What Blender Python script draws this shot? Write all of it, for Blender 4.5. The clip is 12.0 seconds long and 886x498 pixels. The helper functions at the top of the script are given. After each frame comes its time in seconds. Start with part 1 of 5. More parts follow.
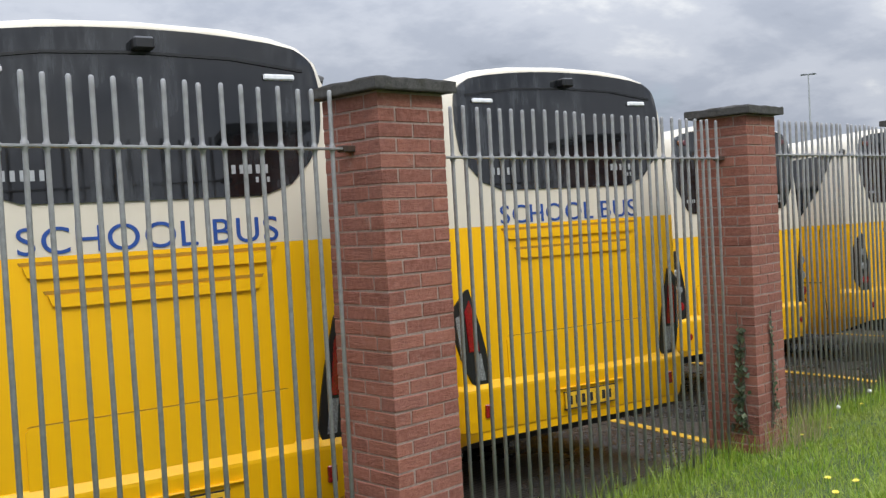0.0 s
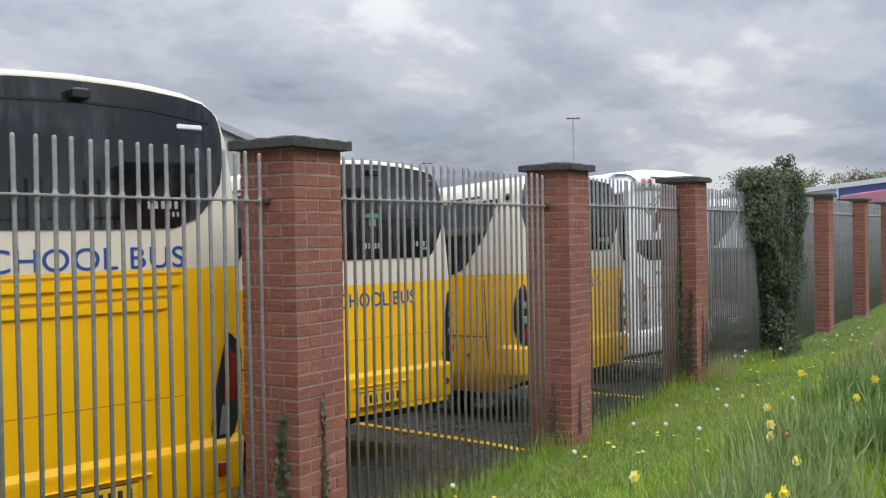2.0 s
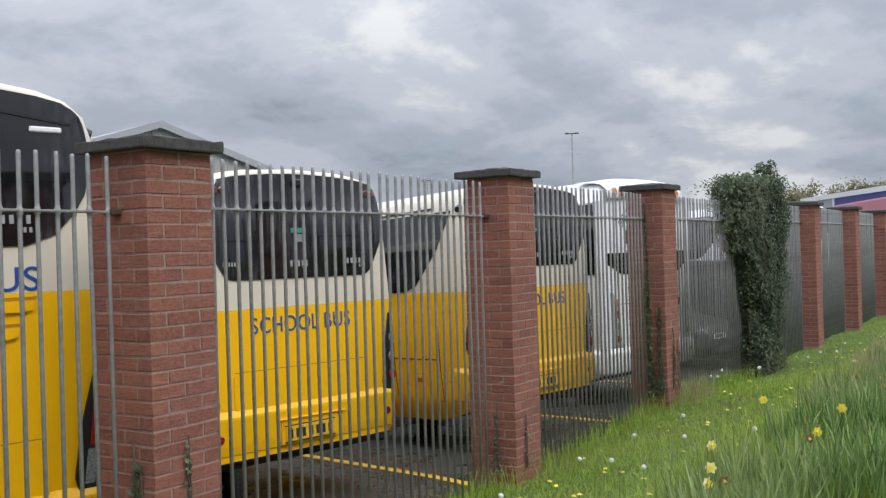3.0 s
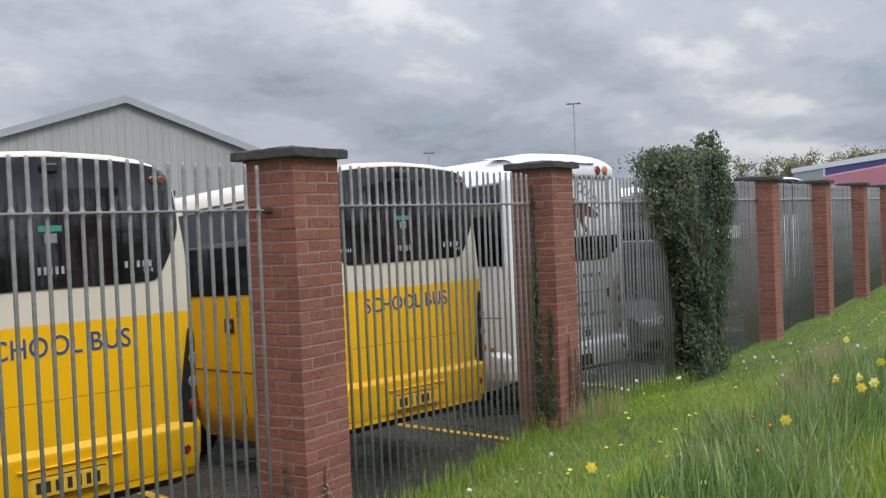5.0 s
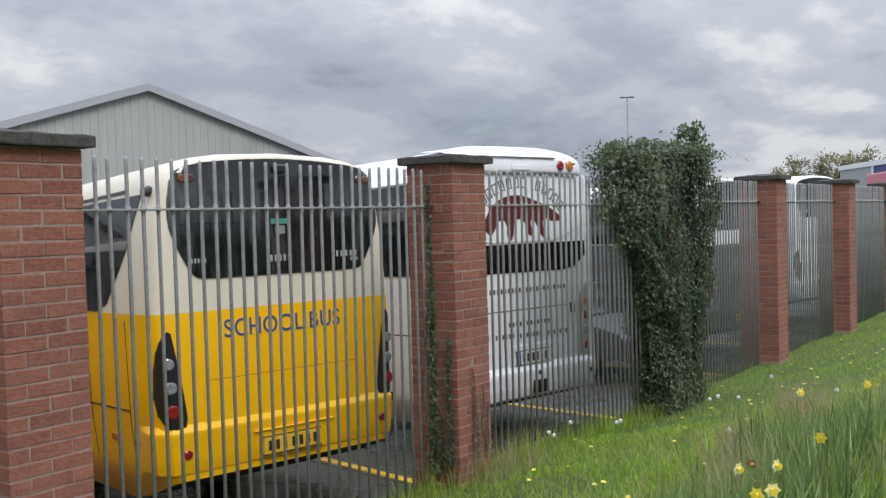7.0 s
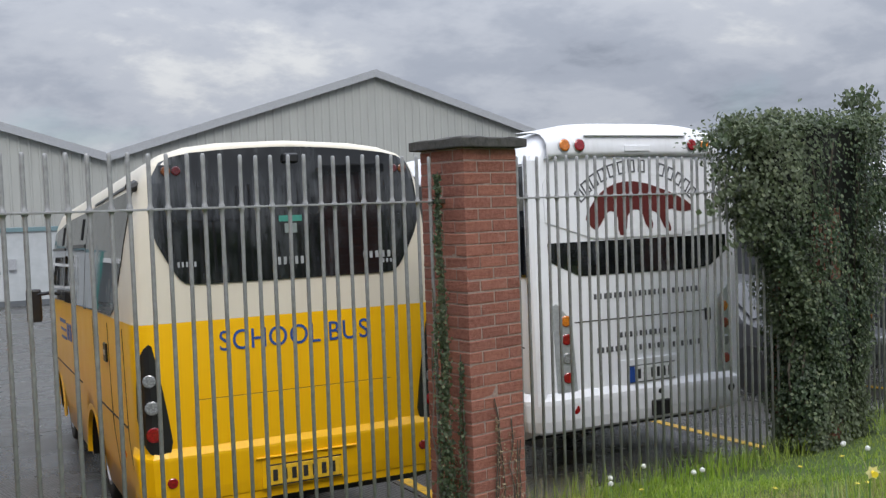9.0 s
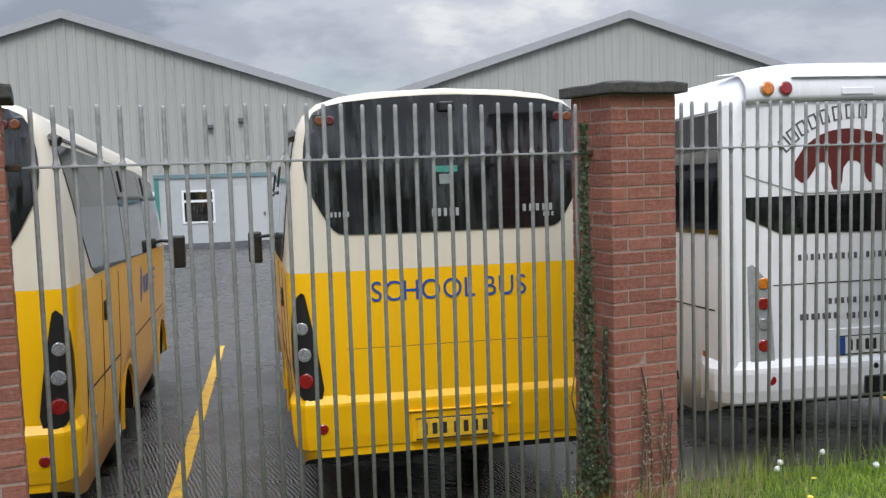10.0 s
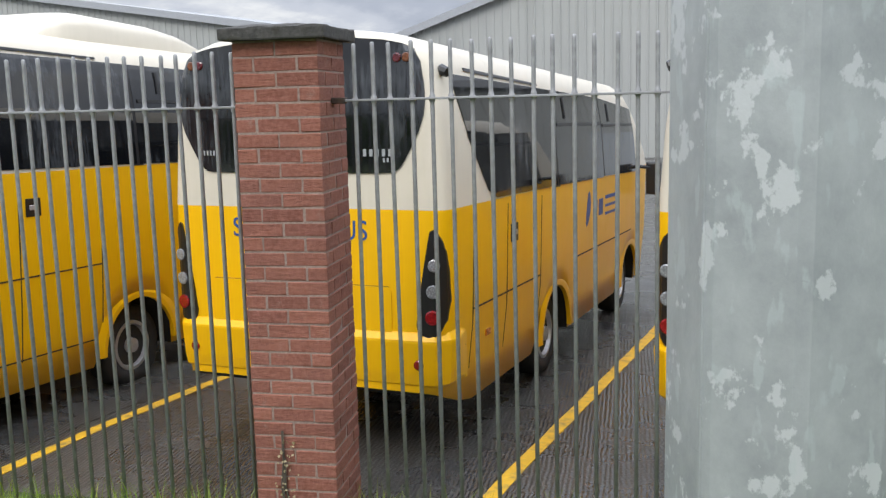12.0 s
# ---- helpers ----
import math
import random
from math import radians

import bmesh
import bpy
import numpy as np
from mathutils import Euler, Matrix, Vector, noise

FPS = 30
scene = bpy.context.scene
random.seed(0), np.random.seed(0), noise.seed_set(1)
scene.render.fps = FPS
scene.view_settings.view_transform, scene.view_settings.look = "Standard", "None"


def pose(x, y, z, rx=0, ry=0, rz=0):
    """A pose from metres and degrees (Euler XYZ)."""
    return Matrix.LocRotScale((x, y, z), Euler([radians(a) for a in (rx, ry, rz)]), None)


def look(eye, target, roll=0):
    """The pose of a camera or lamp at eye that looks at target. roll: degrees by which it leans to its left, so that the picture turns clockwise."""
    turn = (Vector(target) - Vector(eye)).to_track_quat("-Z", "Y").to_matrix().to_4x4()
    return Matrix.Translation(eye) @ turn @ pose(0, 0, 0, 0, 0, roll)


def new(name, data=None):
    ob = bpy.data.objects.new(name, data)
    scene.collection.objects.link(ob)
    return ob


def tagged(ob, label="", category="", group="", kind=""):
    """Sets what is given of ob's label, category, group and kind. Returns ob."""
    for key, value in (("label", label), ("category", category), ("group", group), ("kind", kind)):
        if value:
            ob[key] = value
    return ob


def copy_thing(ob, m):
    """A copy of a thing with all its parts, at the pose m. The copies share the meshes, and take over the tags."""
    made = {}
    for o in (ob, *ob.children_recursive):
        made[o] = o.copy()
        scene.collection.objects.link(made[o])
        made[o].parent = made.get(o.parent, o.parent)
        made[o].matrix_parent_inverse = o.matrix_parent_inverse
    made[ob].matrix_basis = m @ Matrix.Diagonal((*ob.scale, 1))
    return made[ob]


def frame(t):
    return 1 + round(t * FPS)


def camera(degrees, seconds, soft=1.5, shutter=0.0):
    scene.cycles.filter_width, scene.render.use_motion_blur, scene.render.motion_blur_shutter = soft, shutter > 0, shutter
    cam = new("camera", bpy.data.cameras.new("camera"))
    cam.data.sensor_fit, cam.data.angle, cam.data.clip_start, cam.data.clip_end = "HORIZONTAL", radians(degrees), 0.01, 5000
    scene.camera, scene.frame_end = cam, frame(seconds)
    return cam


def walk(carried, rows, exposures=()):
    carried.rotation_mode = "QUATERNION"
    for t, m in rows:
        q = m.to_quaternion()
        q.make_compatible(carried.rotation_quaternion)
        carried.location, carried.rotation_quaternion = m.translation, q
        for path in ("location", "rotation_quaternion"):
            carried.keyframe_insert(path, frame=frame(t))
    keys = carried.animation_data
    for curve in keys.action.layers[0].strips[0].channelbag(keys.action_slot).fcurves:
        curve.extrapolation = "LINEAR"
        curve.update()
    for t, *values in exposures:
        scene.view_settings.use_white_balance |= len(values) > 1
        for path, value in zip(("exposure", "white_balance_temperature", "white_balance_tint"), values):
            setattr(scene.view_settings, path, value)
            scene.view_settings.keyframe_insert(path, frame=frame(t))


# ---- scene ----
# ---------- camera and its walk ----------
cam = camera(49.29, 12.0, soft=1.35)
# seconds, eye x y z, yaw to the left, pitch up, lean (degrees)
PATH = (
    (0, -3.277, -3.789, 1.400, -43.97, -2.00, -3.12),
    (0.5, -2.710, -3.848, 1.414, -50.44, -2.41, -2.55),
    (1, -2.175, -3.951, 1.440, -54.87, -2.39, -1.51),
    (1.5, -1.593, -4.004, 1.442, -56.77, -1.68, -1.22),
    (2, -0.973, -4.055, 1.499, -57.11, -0.88, -0.92),
    (2.5, -0.411, -4.098, 1.495, -56.75, -0.28, -1.52),
    (2.7, -0.214, -4.095, 1.457, -56.97, 0.26, -1.73),
    (4.3, 1.662, -4.203, 1.567, -56.41, -1.16, -2.15),
    (4.5, 1.941, -4.212, 1.583, -56.44, -1.25, -2.53),
    (5, 2.512, -4.344, 1.609, -56.62, -1.49, -2.41),
    (5.5, 3.087, -4.349, 1.623, -56.33, -1.69, -2.00),
    (6, 3.647, -4.417, 1.628, -55.41, -1.79, -1.66),
    (6.5, 4.199, -4.433, 1.635, -54.29, -1.93, -1.59),
    (7, 4.718, -4.530, 1.671, -53.50, -1.81, -1.56),
    (7.2, 4.919, -4.589, 1.705, -53.25, -1.82, -1.30),
    (8.8, 6.642, -4.811, 1.726, -41.41, -2.16, -2.28),
    (9, 6.855, -4.824, 1.730, -38.37, -2.51, -1.95),
    (9.5, 7.315, -4.819, 1.747, -30.12, -3.76, -1.77),
    (10, 7.646, -4.923, 1.745, -22.86, -5.26, -1.68),
    (10.5, 8.164, -4.876, 1.739, -16.78, -6.45, -1.45),
    (11, 8.615, -4.841, 1.740, -10.04, -7.50, -1.13),
    (11.5, 8.967, -4.838, 1.749, -0.73, -8.53, -0.98),
    (12, 9.032, -4.817, 1.773, 11.07, -8.98, -1.52),
)
walk(cam, [(t, pose(x, y, z, 90 + pitch, 0, yaw) @ pose(0, 0, 0, 0, 0, lean)) for t, x, y, z, yaw, pitch, lean in PATH],
     exposures=((0, -0.01), (2, -0.13), (4.3, -0.20), (7, -0.16), (9, -0.21), (9.9, -0.08), (10.5, -0.04), (11.4, 0.0), (12, 0.12)))

# ---------- sky, sun, light ----------
world = bpy.data.worlds.new("overcast_sky")
scene.world = world
world.use_nodes = True
wn, wl = world.node_tree.nodes, world.node_tree.links
SUN_EL, SUN_AZ = radians(48), radians(200)   # azimuth from +y towards +x
sky = wn.new("ShaderNodeTexSky")
sky.sky_type, sky.sun_disc, sky.sun_elevation, sky.sun_rotation = "NISHITA", False, SUN_EL, SUN_AZ
coord = wn.new("ShaderNodeTexCoord")
split = wn.new("ShaderNodeSeparateXYZ")
wl.new(coord.outputs["Generated"], split.inputs[0])


def wmath(op, a, b=None):
    n = wn.new("ShaderNodeMath")
    n.operation = op
    for i, v in enumerate((a, b)):
        if v is None:
            continue
        if isinstance(v, (int, float)):
            n.inputs[i].default_value = v
        else:
            wl.new(v, n.inputs[i])
    return n.outputs[0]


up = wmath("MAXIMUM", split.outputs[2], 0.0)
flat = wmath("ADD", up, 0.30)
cloud_at = wn.new("ShaderNodeCombineXYZ")
wl.new(wmath("DIVIDE", split.outputs[0], flat), cloud_at.inputs[0])
wl.new(wmath("DIVIDE", split.outputs[1], flat), cloud_at.inputs[1])


def wnoise(scale, detail, rough, distort=0.0, offset=(0, 0, 0)):
    m = wn.new("ShaderNodeMapping")
    m.inputs["Location"].default_value = offset
    wl.new(cloud_at.outputs[0], m.inputs[0])
    n = wn.new("ShaderNodeTexNoise")
    n.inputs["Scale"].default_value, n.inputs["Detail"].default_value = scale, detail
    n.inputs["Roughness"].default_value, n.inputs["Distortion"].default_value = rough, distort
    wl.new(m.outputs[0], n.inputs["Vector"])
    return n.outputs["Fac"]


def wramp(fac, stops):
    r = wn.new("ShaderNodeValToRGB")
    r.color_ramp.interpolation = "EASE"
    while len(r.color_ramp.elements) < len(stops):
        r.color_ramp.elements.new(0.5)
    for e, (p, c) in zip(r.color_ramp.elements, stops):
        e.position, e.color = p, (*c, 1)
    wl.new(fac, r.inputs[0])
    return r.outputs[0]


big = wnoise(1.15, 7, 0.55, 0.25, (1.3, 4.2, 0))
fine = wnoise(4.2, 6, 0.6, 0.2, (7.1, 2.2, 0))
mixed = wmath("ADD", wmath("MULTIPLY", big, 0.75), wmath("MULTIPLY", fine, 0.25))
cloud = wramp(mixed, ((0.37, (0.40, 0.45, 0.55)), (0.45, (0.56, 0.615, 0.73)), (0.53, (0.72, 0.77, 0.875)), (0.61, (1.02, 1.05, 1.09))))
lift = wmath("MULTIPLY", wmath("ADD", wmath("MULTIPLY", wmath("POWER", up, 2.0), 5.2), 1.0), 7.4)
bright = wn.new("ShaderNodeVectorMath")
bright.operation = "SCALE"
wl.new(cloud, bright.inputs[0])
wl.new(lift, bright.inputs["Scale"])
gap = wramp(wnoise(0.9, 5, 0.55, 0.6, (3.7, 9.4, 0)), ((0.56, (1, 1, 1)), (0.70, (0.55, 0.55, 0.55))))
cover = wn.new("ShaderNodeMix")
cover.data_type = "RGBA"
wl.new(gap, cover.inputs["Factor"])
wl.new(sky.outputs[0], cover.inputs["A"])
wl.new(bright.outputs[0], cover.inputs["B"])
wl.new(cover.outputs["Result"], wn["Background"].inputs["Color"])
wn["Background"].inputs["Strength"].default_value = 0.10

sun = new("sun", bpy.data.lights.new("sun", "SUN"))
sun.data.energy, sun.data.angle, sun.data.color = 1.95, radians(25), (1.0, 0.97, 0.92)
sun_dir = Vector((math.sin(SUN_AZ) * math.cos(SUN_EL), math.cos(SUN_AZ) * math.cos(SUN_EL), math.sin(SUN_EL)))
sun.matrix_world = look(sun_dir * 60, (0, 0, 0))
scene.view_settings.exposure = 0.0


# ---------- materials ----------
def nodes_of(name):
    m = bpy.data.materials.new(name)
    m.use_nodes = True
    nt = m.node_tree
    return m, nt.nodes, nt.links, nt.nodes["Principled BSDF"]


def tex_noise(n, l, vec, scale, detail=4, rough=0.55):
    t = n.new("ShaderNodeTexNoise")
    t.inputs["Scale"].default_value, t.inputs["Detail"].default_value, t.inputs["Roughness"].default_value = scale, detail, rough
    l.new(vec, t.inputs["Vector"])
    return t.outputs["Fac"]


def ramp(n, l, fac, stops):
    r = n.new("ShaderNodeValToRGB")
    while len(r.color_ramp.elements) < len(stops):
        r.color_ramp.elements.new(0.5)
    for e, (p, c) in zip(r.color_ramp.elements, stops):
        e.position, e.color = p, (*c, 1)
    l.new(fac, r.inputs[0])
    return r.outputs[0]


def mixc(n, l, fac, a, b, blend="MIX"):
    m = n.new("ShaderNodeMix")
    m.data_type, m.blend_type = "RGBA", blend
    for sock, v in (("Factor", fac), ("A", a), ("B", b)):
        if isinstance(v, (int, float)):
            m.inputs[sock].default_value = v
        elif isinstance(v, tuple):
            m.inputs[sock].default_value = (*v, 1)
        else:
            l.new(v, m.inputs[sock])
    return m.outputs["Result"]


def mathn(n, l, op, a, b=0.0):
    m = n.new("ShaderNodeMath")
    m.operation = op
    for i, v in enumerate((a, b)):
        if isinstance(v, (int, float)):
            m.inputs[i].default_value = v
        else:
            l.new(v, m.inputs[i])
    return m.outputs[0]


def bump(n, l, b, height, strength, dist):
    u = n.new("ShaderNodeBump")
    u.inputs["Strength"].default_value, u.inputs["Distance"].default_value = strength, dist
    l.new(height, u.inputs["Height"])
    l.new(u.outputs[0], b.inputs["Normal"])


def where(n, kind="Object", scale=(1, 1, 1)):
    c = n.new("ShaderNodeTexCoord")
    m = n.new("ShaderNodeMapping")
    m.inputs["Scale"].default_value = scale
    n.id_data.links.new(c.outputs[kind], m.inputs[0])
    return m.outputs[0]


def surface(name, dark, light, scale, rough=0.7, metal=0.0, stain=None, stain_scale=1.5, bump_amt=0.2, bump_scale=None, bump_dist=0.004, stretch=(1, 1, 1), coat=0.0):
    """Two-tone grain with larger stains over it and a fine relief."""
    m, n, l, b = nodes_of(name)
    v = where(n, "Object", stretch)
    grain = tex_noise(n, l, v, scale, 6, 0.6)
    col = ramp(n, l, grain, ((0.3, dark), (0.7, light)))
    if stain:
        s = ramp(n, l, tex_noise(n, l, v, stain_scale, 5, 0.6), ((0.5, (0, 0, 0)), (0.72, (0.8, 0.8, 0.8))))
        col = mixc(n, l, s, col, stain)
    l.new(col, b.inputs["Base Color"])
    b.inputs["Roughness"].default_value, b.inputs["Metallic"].default_value = rough, metal
    b.inputs["Coat Weight"].default_value = coat
    b.inputs["Coat Roughness"].default_value = 0.06
    if bump_amt:
        bump(n, l, b, tex_noise(n, l, v, bump_scale or scale * 3, 5, 0.6), bump_amt, bump_dist)
    return m


def paint(name, col, dirt=(0.25, 0.22, 0.17), amount=0.35, rough=0.32):
    """Coach paint under lacquer with a film of road dirt."""
    m, n, l, b = nodes_of(name)
    v = where(n, "Object")
    film = tex_noise(n, l, v, 2.2, 6, 0.65)
    streak = tex_noise(n, l, where(n, "Object", (9, 9, 0.7)), 1.6, 5, 0.6)
    f = ramp(n, l, mathn(n, l, "MULTIPLY", film, streak), ((0.22, (0, 0, 0)), (0.55, (amount,) * 3)))
    l.new(mixc(n, l, f, col, dirt), b.inputs["Base Color"])
    r = n.new("ShaderNodeMapRange")
    r.inputs["To Min"].default_value, r.inputs["To Max"].default_value = rough - 0.08, rough + 0.16
    l.new(film, r.inputs[0])
    l.new(r.outputs[0], b.inputs["Roughness"])
    b.inputs["Coat Weight"].default_value, b.inputs["Coat Roughness"].default_value = 0.18, 0.12
    b.inputs["Specular IOR Level"].default_value = 0.35
    bump(n, l, b, tex_noise(n, l, v, 1.3, 2, 0.4), 0.05, 0.02)
    return m


def plain(name, col, rough=0.5, metal=0.0, vary=0.15, scale=30):
    d = tuple(c * (1 - vary) for c in col)
    e = tuple(min(1, c * (1 + vary)) for c in col)
    return surface(name, d, e, scale, rough, metal, bump_amt=0.08)


YELLOW = paint("yellow_coach_paint", (0.84, 0.455, 0.003), (0.50, 0.30, 0.012), 0.16)
YELLOW_B = paint("deep_yellow_coach_paint", (0.84, 0.455, 0.003), (0.50, 0.30, 0.012), 0.16)
CREAM = paint("cream_coach_paint", (0.635, 0.58, 0.475), (0.42, 0.38, 0.30), 0.25)
WHITE = paint("white_coach_paint", (0.76, 0.765, 0.79), (0.36, 0.35, 0.33), 0.35)
SILVER = plain("silver_lamp_surround", (0.42, 0.43, 0.45), 0.35, 0.4)
BLACK = plain("black_plastic", (0.011, 0.011, 0.012), 0.4)
RUBBER = plain("tyre_rubber", (0.025, 0.025, 0.025), 0.85)
RIM = plain("grey_wheel_steel", (0.45, 0.45, 0.46), 0.45, 0.6)
BLUE = plain("blue_lettering", (0.018, 0.065, 0.27), 0.4)
# darker yellow that paints the shade along creases and grooves
SHUT_SHADE = plain("ochre_shut_line_shade", (0.33, 0.175, 0.004), 0.7)
SEAM = plain("panel_seam_black", (0.03, 0.025, 0.02), 0.8)
PLATE = plain("yellow_plate", (0.72, 0.43, 0.02), 0.5)
PLATE_W = plain("white_plate", (0.7, 0.7, 0.7), 0.45)
INK = plain("plate_black", (0.02, 0.02, 0.02), 0.6)
BADGE = plain("pale_badge", (0.40, 0.41, 0.42), 0.35, 0.3)
GREEN_SIGN = plain("green_exit_sticker", (0.05, 0.24, 0.19), 0.4)
MAROON = plain("maroon_decal", (0.10, 0.018, 0.016), 0.45)
OUTLINE = plain("dark_lettering_outline", (0.085, 0.085, 0.095), 0.5)
# near-black for coach undersides, and for the shade painted inside the ivy
UNDER = plain("dark_underbody_and_shade", (0.015, 0.015, 0.015), 0.9)


def lens(name, col, rough=0.12):
    m, n, l, b = nodes_of(name)
    v = where(n, "Object")
    vor = n.new("ShaderNodeTexVoronoi")
    vor.inputs["Scale"].default_value = 70
    l.new(v, vor.inputs["Vector"])
    l.new(ramp(n, l, vor.outputs["Distance"], ((0.1, col), (0.7, tuple(c * 0.55 for c in col)))), b.inputs["Base Color"])
    b.inputs["Roughness"].default_value, b.inputs["Coat Weight"].default_value = rough, 0.8
    bump(n, l, b, vor.outputs["Distance"], 0.4, 0.003)
    return m


RED = lens("red_lamp_lens", (0.34, 0.008, 0.014))
AMBER = lens("amber_lamp_lens", (0.75, 0.22, 0.02))
CLEAR = lens("clear_lamp_lens", (0.30, 0.31, 0.32))
AMBER_DIM = lens("amber_lamp_behind_tint", (0.20, 0.055, 0.008))
RED_DIM = lens("red_lamp_behind_tint", (0.12, 0.006, 0.010))
STICKER = plain("dull_sticker", (0.20, 0.23, 0.22), 0.5)
LED = plain("white_lamp_strip", (0.75, 0.76, 0.78), 0.3)


def dark_glass(name, tint, rough=0.04, pale_band=None):
    """Tinted pane: what is behind it stays dark, the sky mirrors in it, rain and dust smear it; pale patches also paint
    reflections.
    """
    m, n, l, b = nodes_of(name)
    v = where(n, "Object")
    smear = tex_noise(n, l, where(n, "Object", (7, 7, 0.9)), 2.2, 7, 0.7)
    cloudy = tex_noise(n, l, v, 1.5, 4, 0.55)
    # smears of rain and dust, whose pale patches double as painted reflections
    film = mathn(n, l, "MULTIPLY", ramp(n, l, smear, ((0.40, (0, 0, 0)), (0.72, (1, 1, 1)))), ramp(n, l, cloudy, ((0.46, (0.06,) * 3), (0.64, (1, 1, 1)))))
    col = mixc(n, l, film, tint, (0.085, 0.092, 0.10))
    if pale_band:
        # a paler grey band across the pane, broken up by upright streaks
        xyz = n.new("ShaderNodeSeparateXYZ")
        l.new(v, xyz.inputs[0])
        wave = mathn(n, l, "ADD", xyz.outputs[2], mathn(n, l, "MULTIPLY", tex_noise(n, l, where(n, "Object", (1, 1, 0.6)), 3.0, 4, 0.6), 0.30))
        lo, mid, hi = pale_band
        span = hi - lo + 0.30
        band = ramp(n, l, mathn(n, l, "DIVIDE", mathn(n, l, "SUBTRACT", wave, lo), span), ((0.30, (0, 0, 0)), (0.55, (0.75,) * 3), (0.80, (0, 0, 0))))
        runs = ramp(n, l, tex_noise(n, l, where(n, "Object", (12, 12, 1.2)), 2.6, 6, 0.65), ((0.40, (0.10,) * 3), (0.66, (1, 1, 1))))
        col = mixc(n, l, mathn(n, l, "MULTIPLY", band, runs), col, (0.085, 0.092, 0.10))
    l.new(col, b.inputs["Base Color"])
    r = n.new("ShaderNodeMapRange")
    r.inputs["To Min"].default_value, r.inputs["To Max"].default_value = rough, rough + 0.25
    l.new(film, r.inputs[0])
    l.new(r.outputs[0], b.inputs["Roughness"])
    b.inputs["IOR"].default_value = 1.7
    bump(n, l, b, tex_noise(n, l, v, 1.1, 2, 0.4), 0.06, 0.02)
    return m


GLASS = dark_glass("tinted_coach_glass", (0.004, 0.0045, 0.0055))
BANDED = dark_glass("banded_coach_glass", (0.004, 0.0045, 0.0055), 0.04, (2.35, 2.6, 2.92))
SIDE_GLASS = dark_glass("tinted_side_glass", (0.004, 0.0045, 0.0055), 0.02)


def brick_material():
    m, n, l, b = nodes_of("red_facing_brick")
    info = n.new("ShaderNodeObjectInfo")
    v = where(n, "Object")
    rnd = info.outputs["Random"]
    base = ramp(n, l, rnd, ((0.0, (0.165, 0.052, 0.035)), (0.35, (0.215, 0.073, 0.048)), (0.7, (0.255, 0.092, 0.060)), (1.0, (0.195, 0.070, 0.051))))
    off = n.new("ShaderNodeVectorMath")
    off.operation = "ADD"
    l.new(v, off.inputs[0])
    l.new(info.outputs["Location"], off.inputs[1])
    grain = tex_noise(n, l, off.outputs[0], 42, 7, 0.65)
    col = mixc(n, l, ramp(n, l, grain, ((0.35, (0, 0, 0)), (0.75, (0.65,) * 3))), base, (0.36, 0.16, 0.12))
    pale = ramp(n, l, tex_noise(n, l, off.outputs[0], 7, 6, 0.7), ((0.62, (0, 0, 0)), (0.78, (0.45,) * 3)))
    col = mixc(n, l, pale, col, (0.42, 0.34, 0.30))
    soot = ramp(n, l, tex_noise(n, l, off.outputs[0], 3.0, 5, 0.6), ((0.5, (0, 0, 0)), (0.8, (0.55,) * 3)))
    col = mixc(n, l, soot, col, (0.12, 0.05, 0.04))
    b.inputs["Roughness"].default_value = 0.9
    s = n.new("ShaderNodeMapping")
    s.inputs["Scale"].default_value = (1, 1, 4)
    l.new(off.outputs[0], s.inputs[0])
    crease = tex_noise(n, l, s.outputs[0], 20, 7, 0.72)
    col = mixc(n, l, ramp(n, l, crease, ((0.34, (0.45,) * 3), (0.45, (0, 0, 0)))), col, (0.11, 0.042, 0.034))
    l.new(col, b.inputs["Base Color"])
    bump(n, l, b, crease, 0.8, 0.010)
    return m


BRICK = brick_material()
MORTAR = surface("lime_mortar", (0.21, 0.145, 0.12), (0.34, 0.255, 0.22), 60, 0.95, stain=(0.15, 0.095, 0.08), stain_scale=5, bump_amt=0.5)


def cap_material():
    m, n, l, b = nodes_of("weathered_concrete_cap")
    v = where(n, "Object")
    col = ramp(n, l, tex_noise(n, l, v, 30, 7, 0.7), ((0.3, (0.030, 0.029, 0.028)), (0.7, (0.085, 0.080, 0.074))))
    moss = ramp(n, l, tex_noise(n, l, v, 7, 6, 0.65), ((0.52, (0, 0, 0)), (0.68, (0.8,) * 3)))
    col = mixc(n, l, moss, col, (0.035, 0.033, 0.020))
    lich = ramp(n, l, tex_noise(n, l, v, 24, 4, 0.6), ((0.68, (0, 0, 0)), (0.74, (0.8,) * 3)))
    col = mixc(n, l, lich, col, (0.24, 0.23, 0.20))
    l.new(col, b.inputs["Base Color"])
    b.inputs["Roughness"].default_value = 0.92
    bump(n, l, b, tex_noise(n, l, v, 38, 7, 0.7), 0.8, 0.012)
    return m


CAP = cap_material()
STEEL = surface("galvanised_fence_steel", (0.225, 0.225, 0.230), (0.33, 0.33, 0.335), 26, 0.55, 0.15, stain=(0.18, 0.172, 0.165), stain_scale=3, bump_amt=0.15)
RUSTED = surface("rusty_dark_iron", (0.05, 0.04, 0.035), (0.11, 0.07, 0.05), 50, 0.8, 0.4, bump_amt=0.4)
KERB = surface("grey_concrete_edging", (0.13, 0.13, 0.125), (0.23, 0.225, 0.215), 18, 0.9, stain=(0.07, 0.075, 0.05), stain_scale=2.5, bump_amt=0.5)


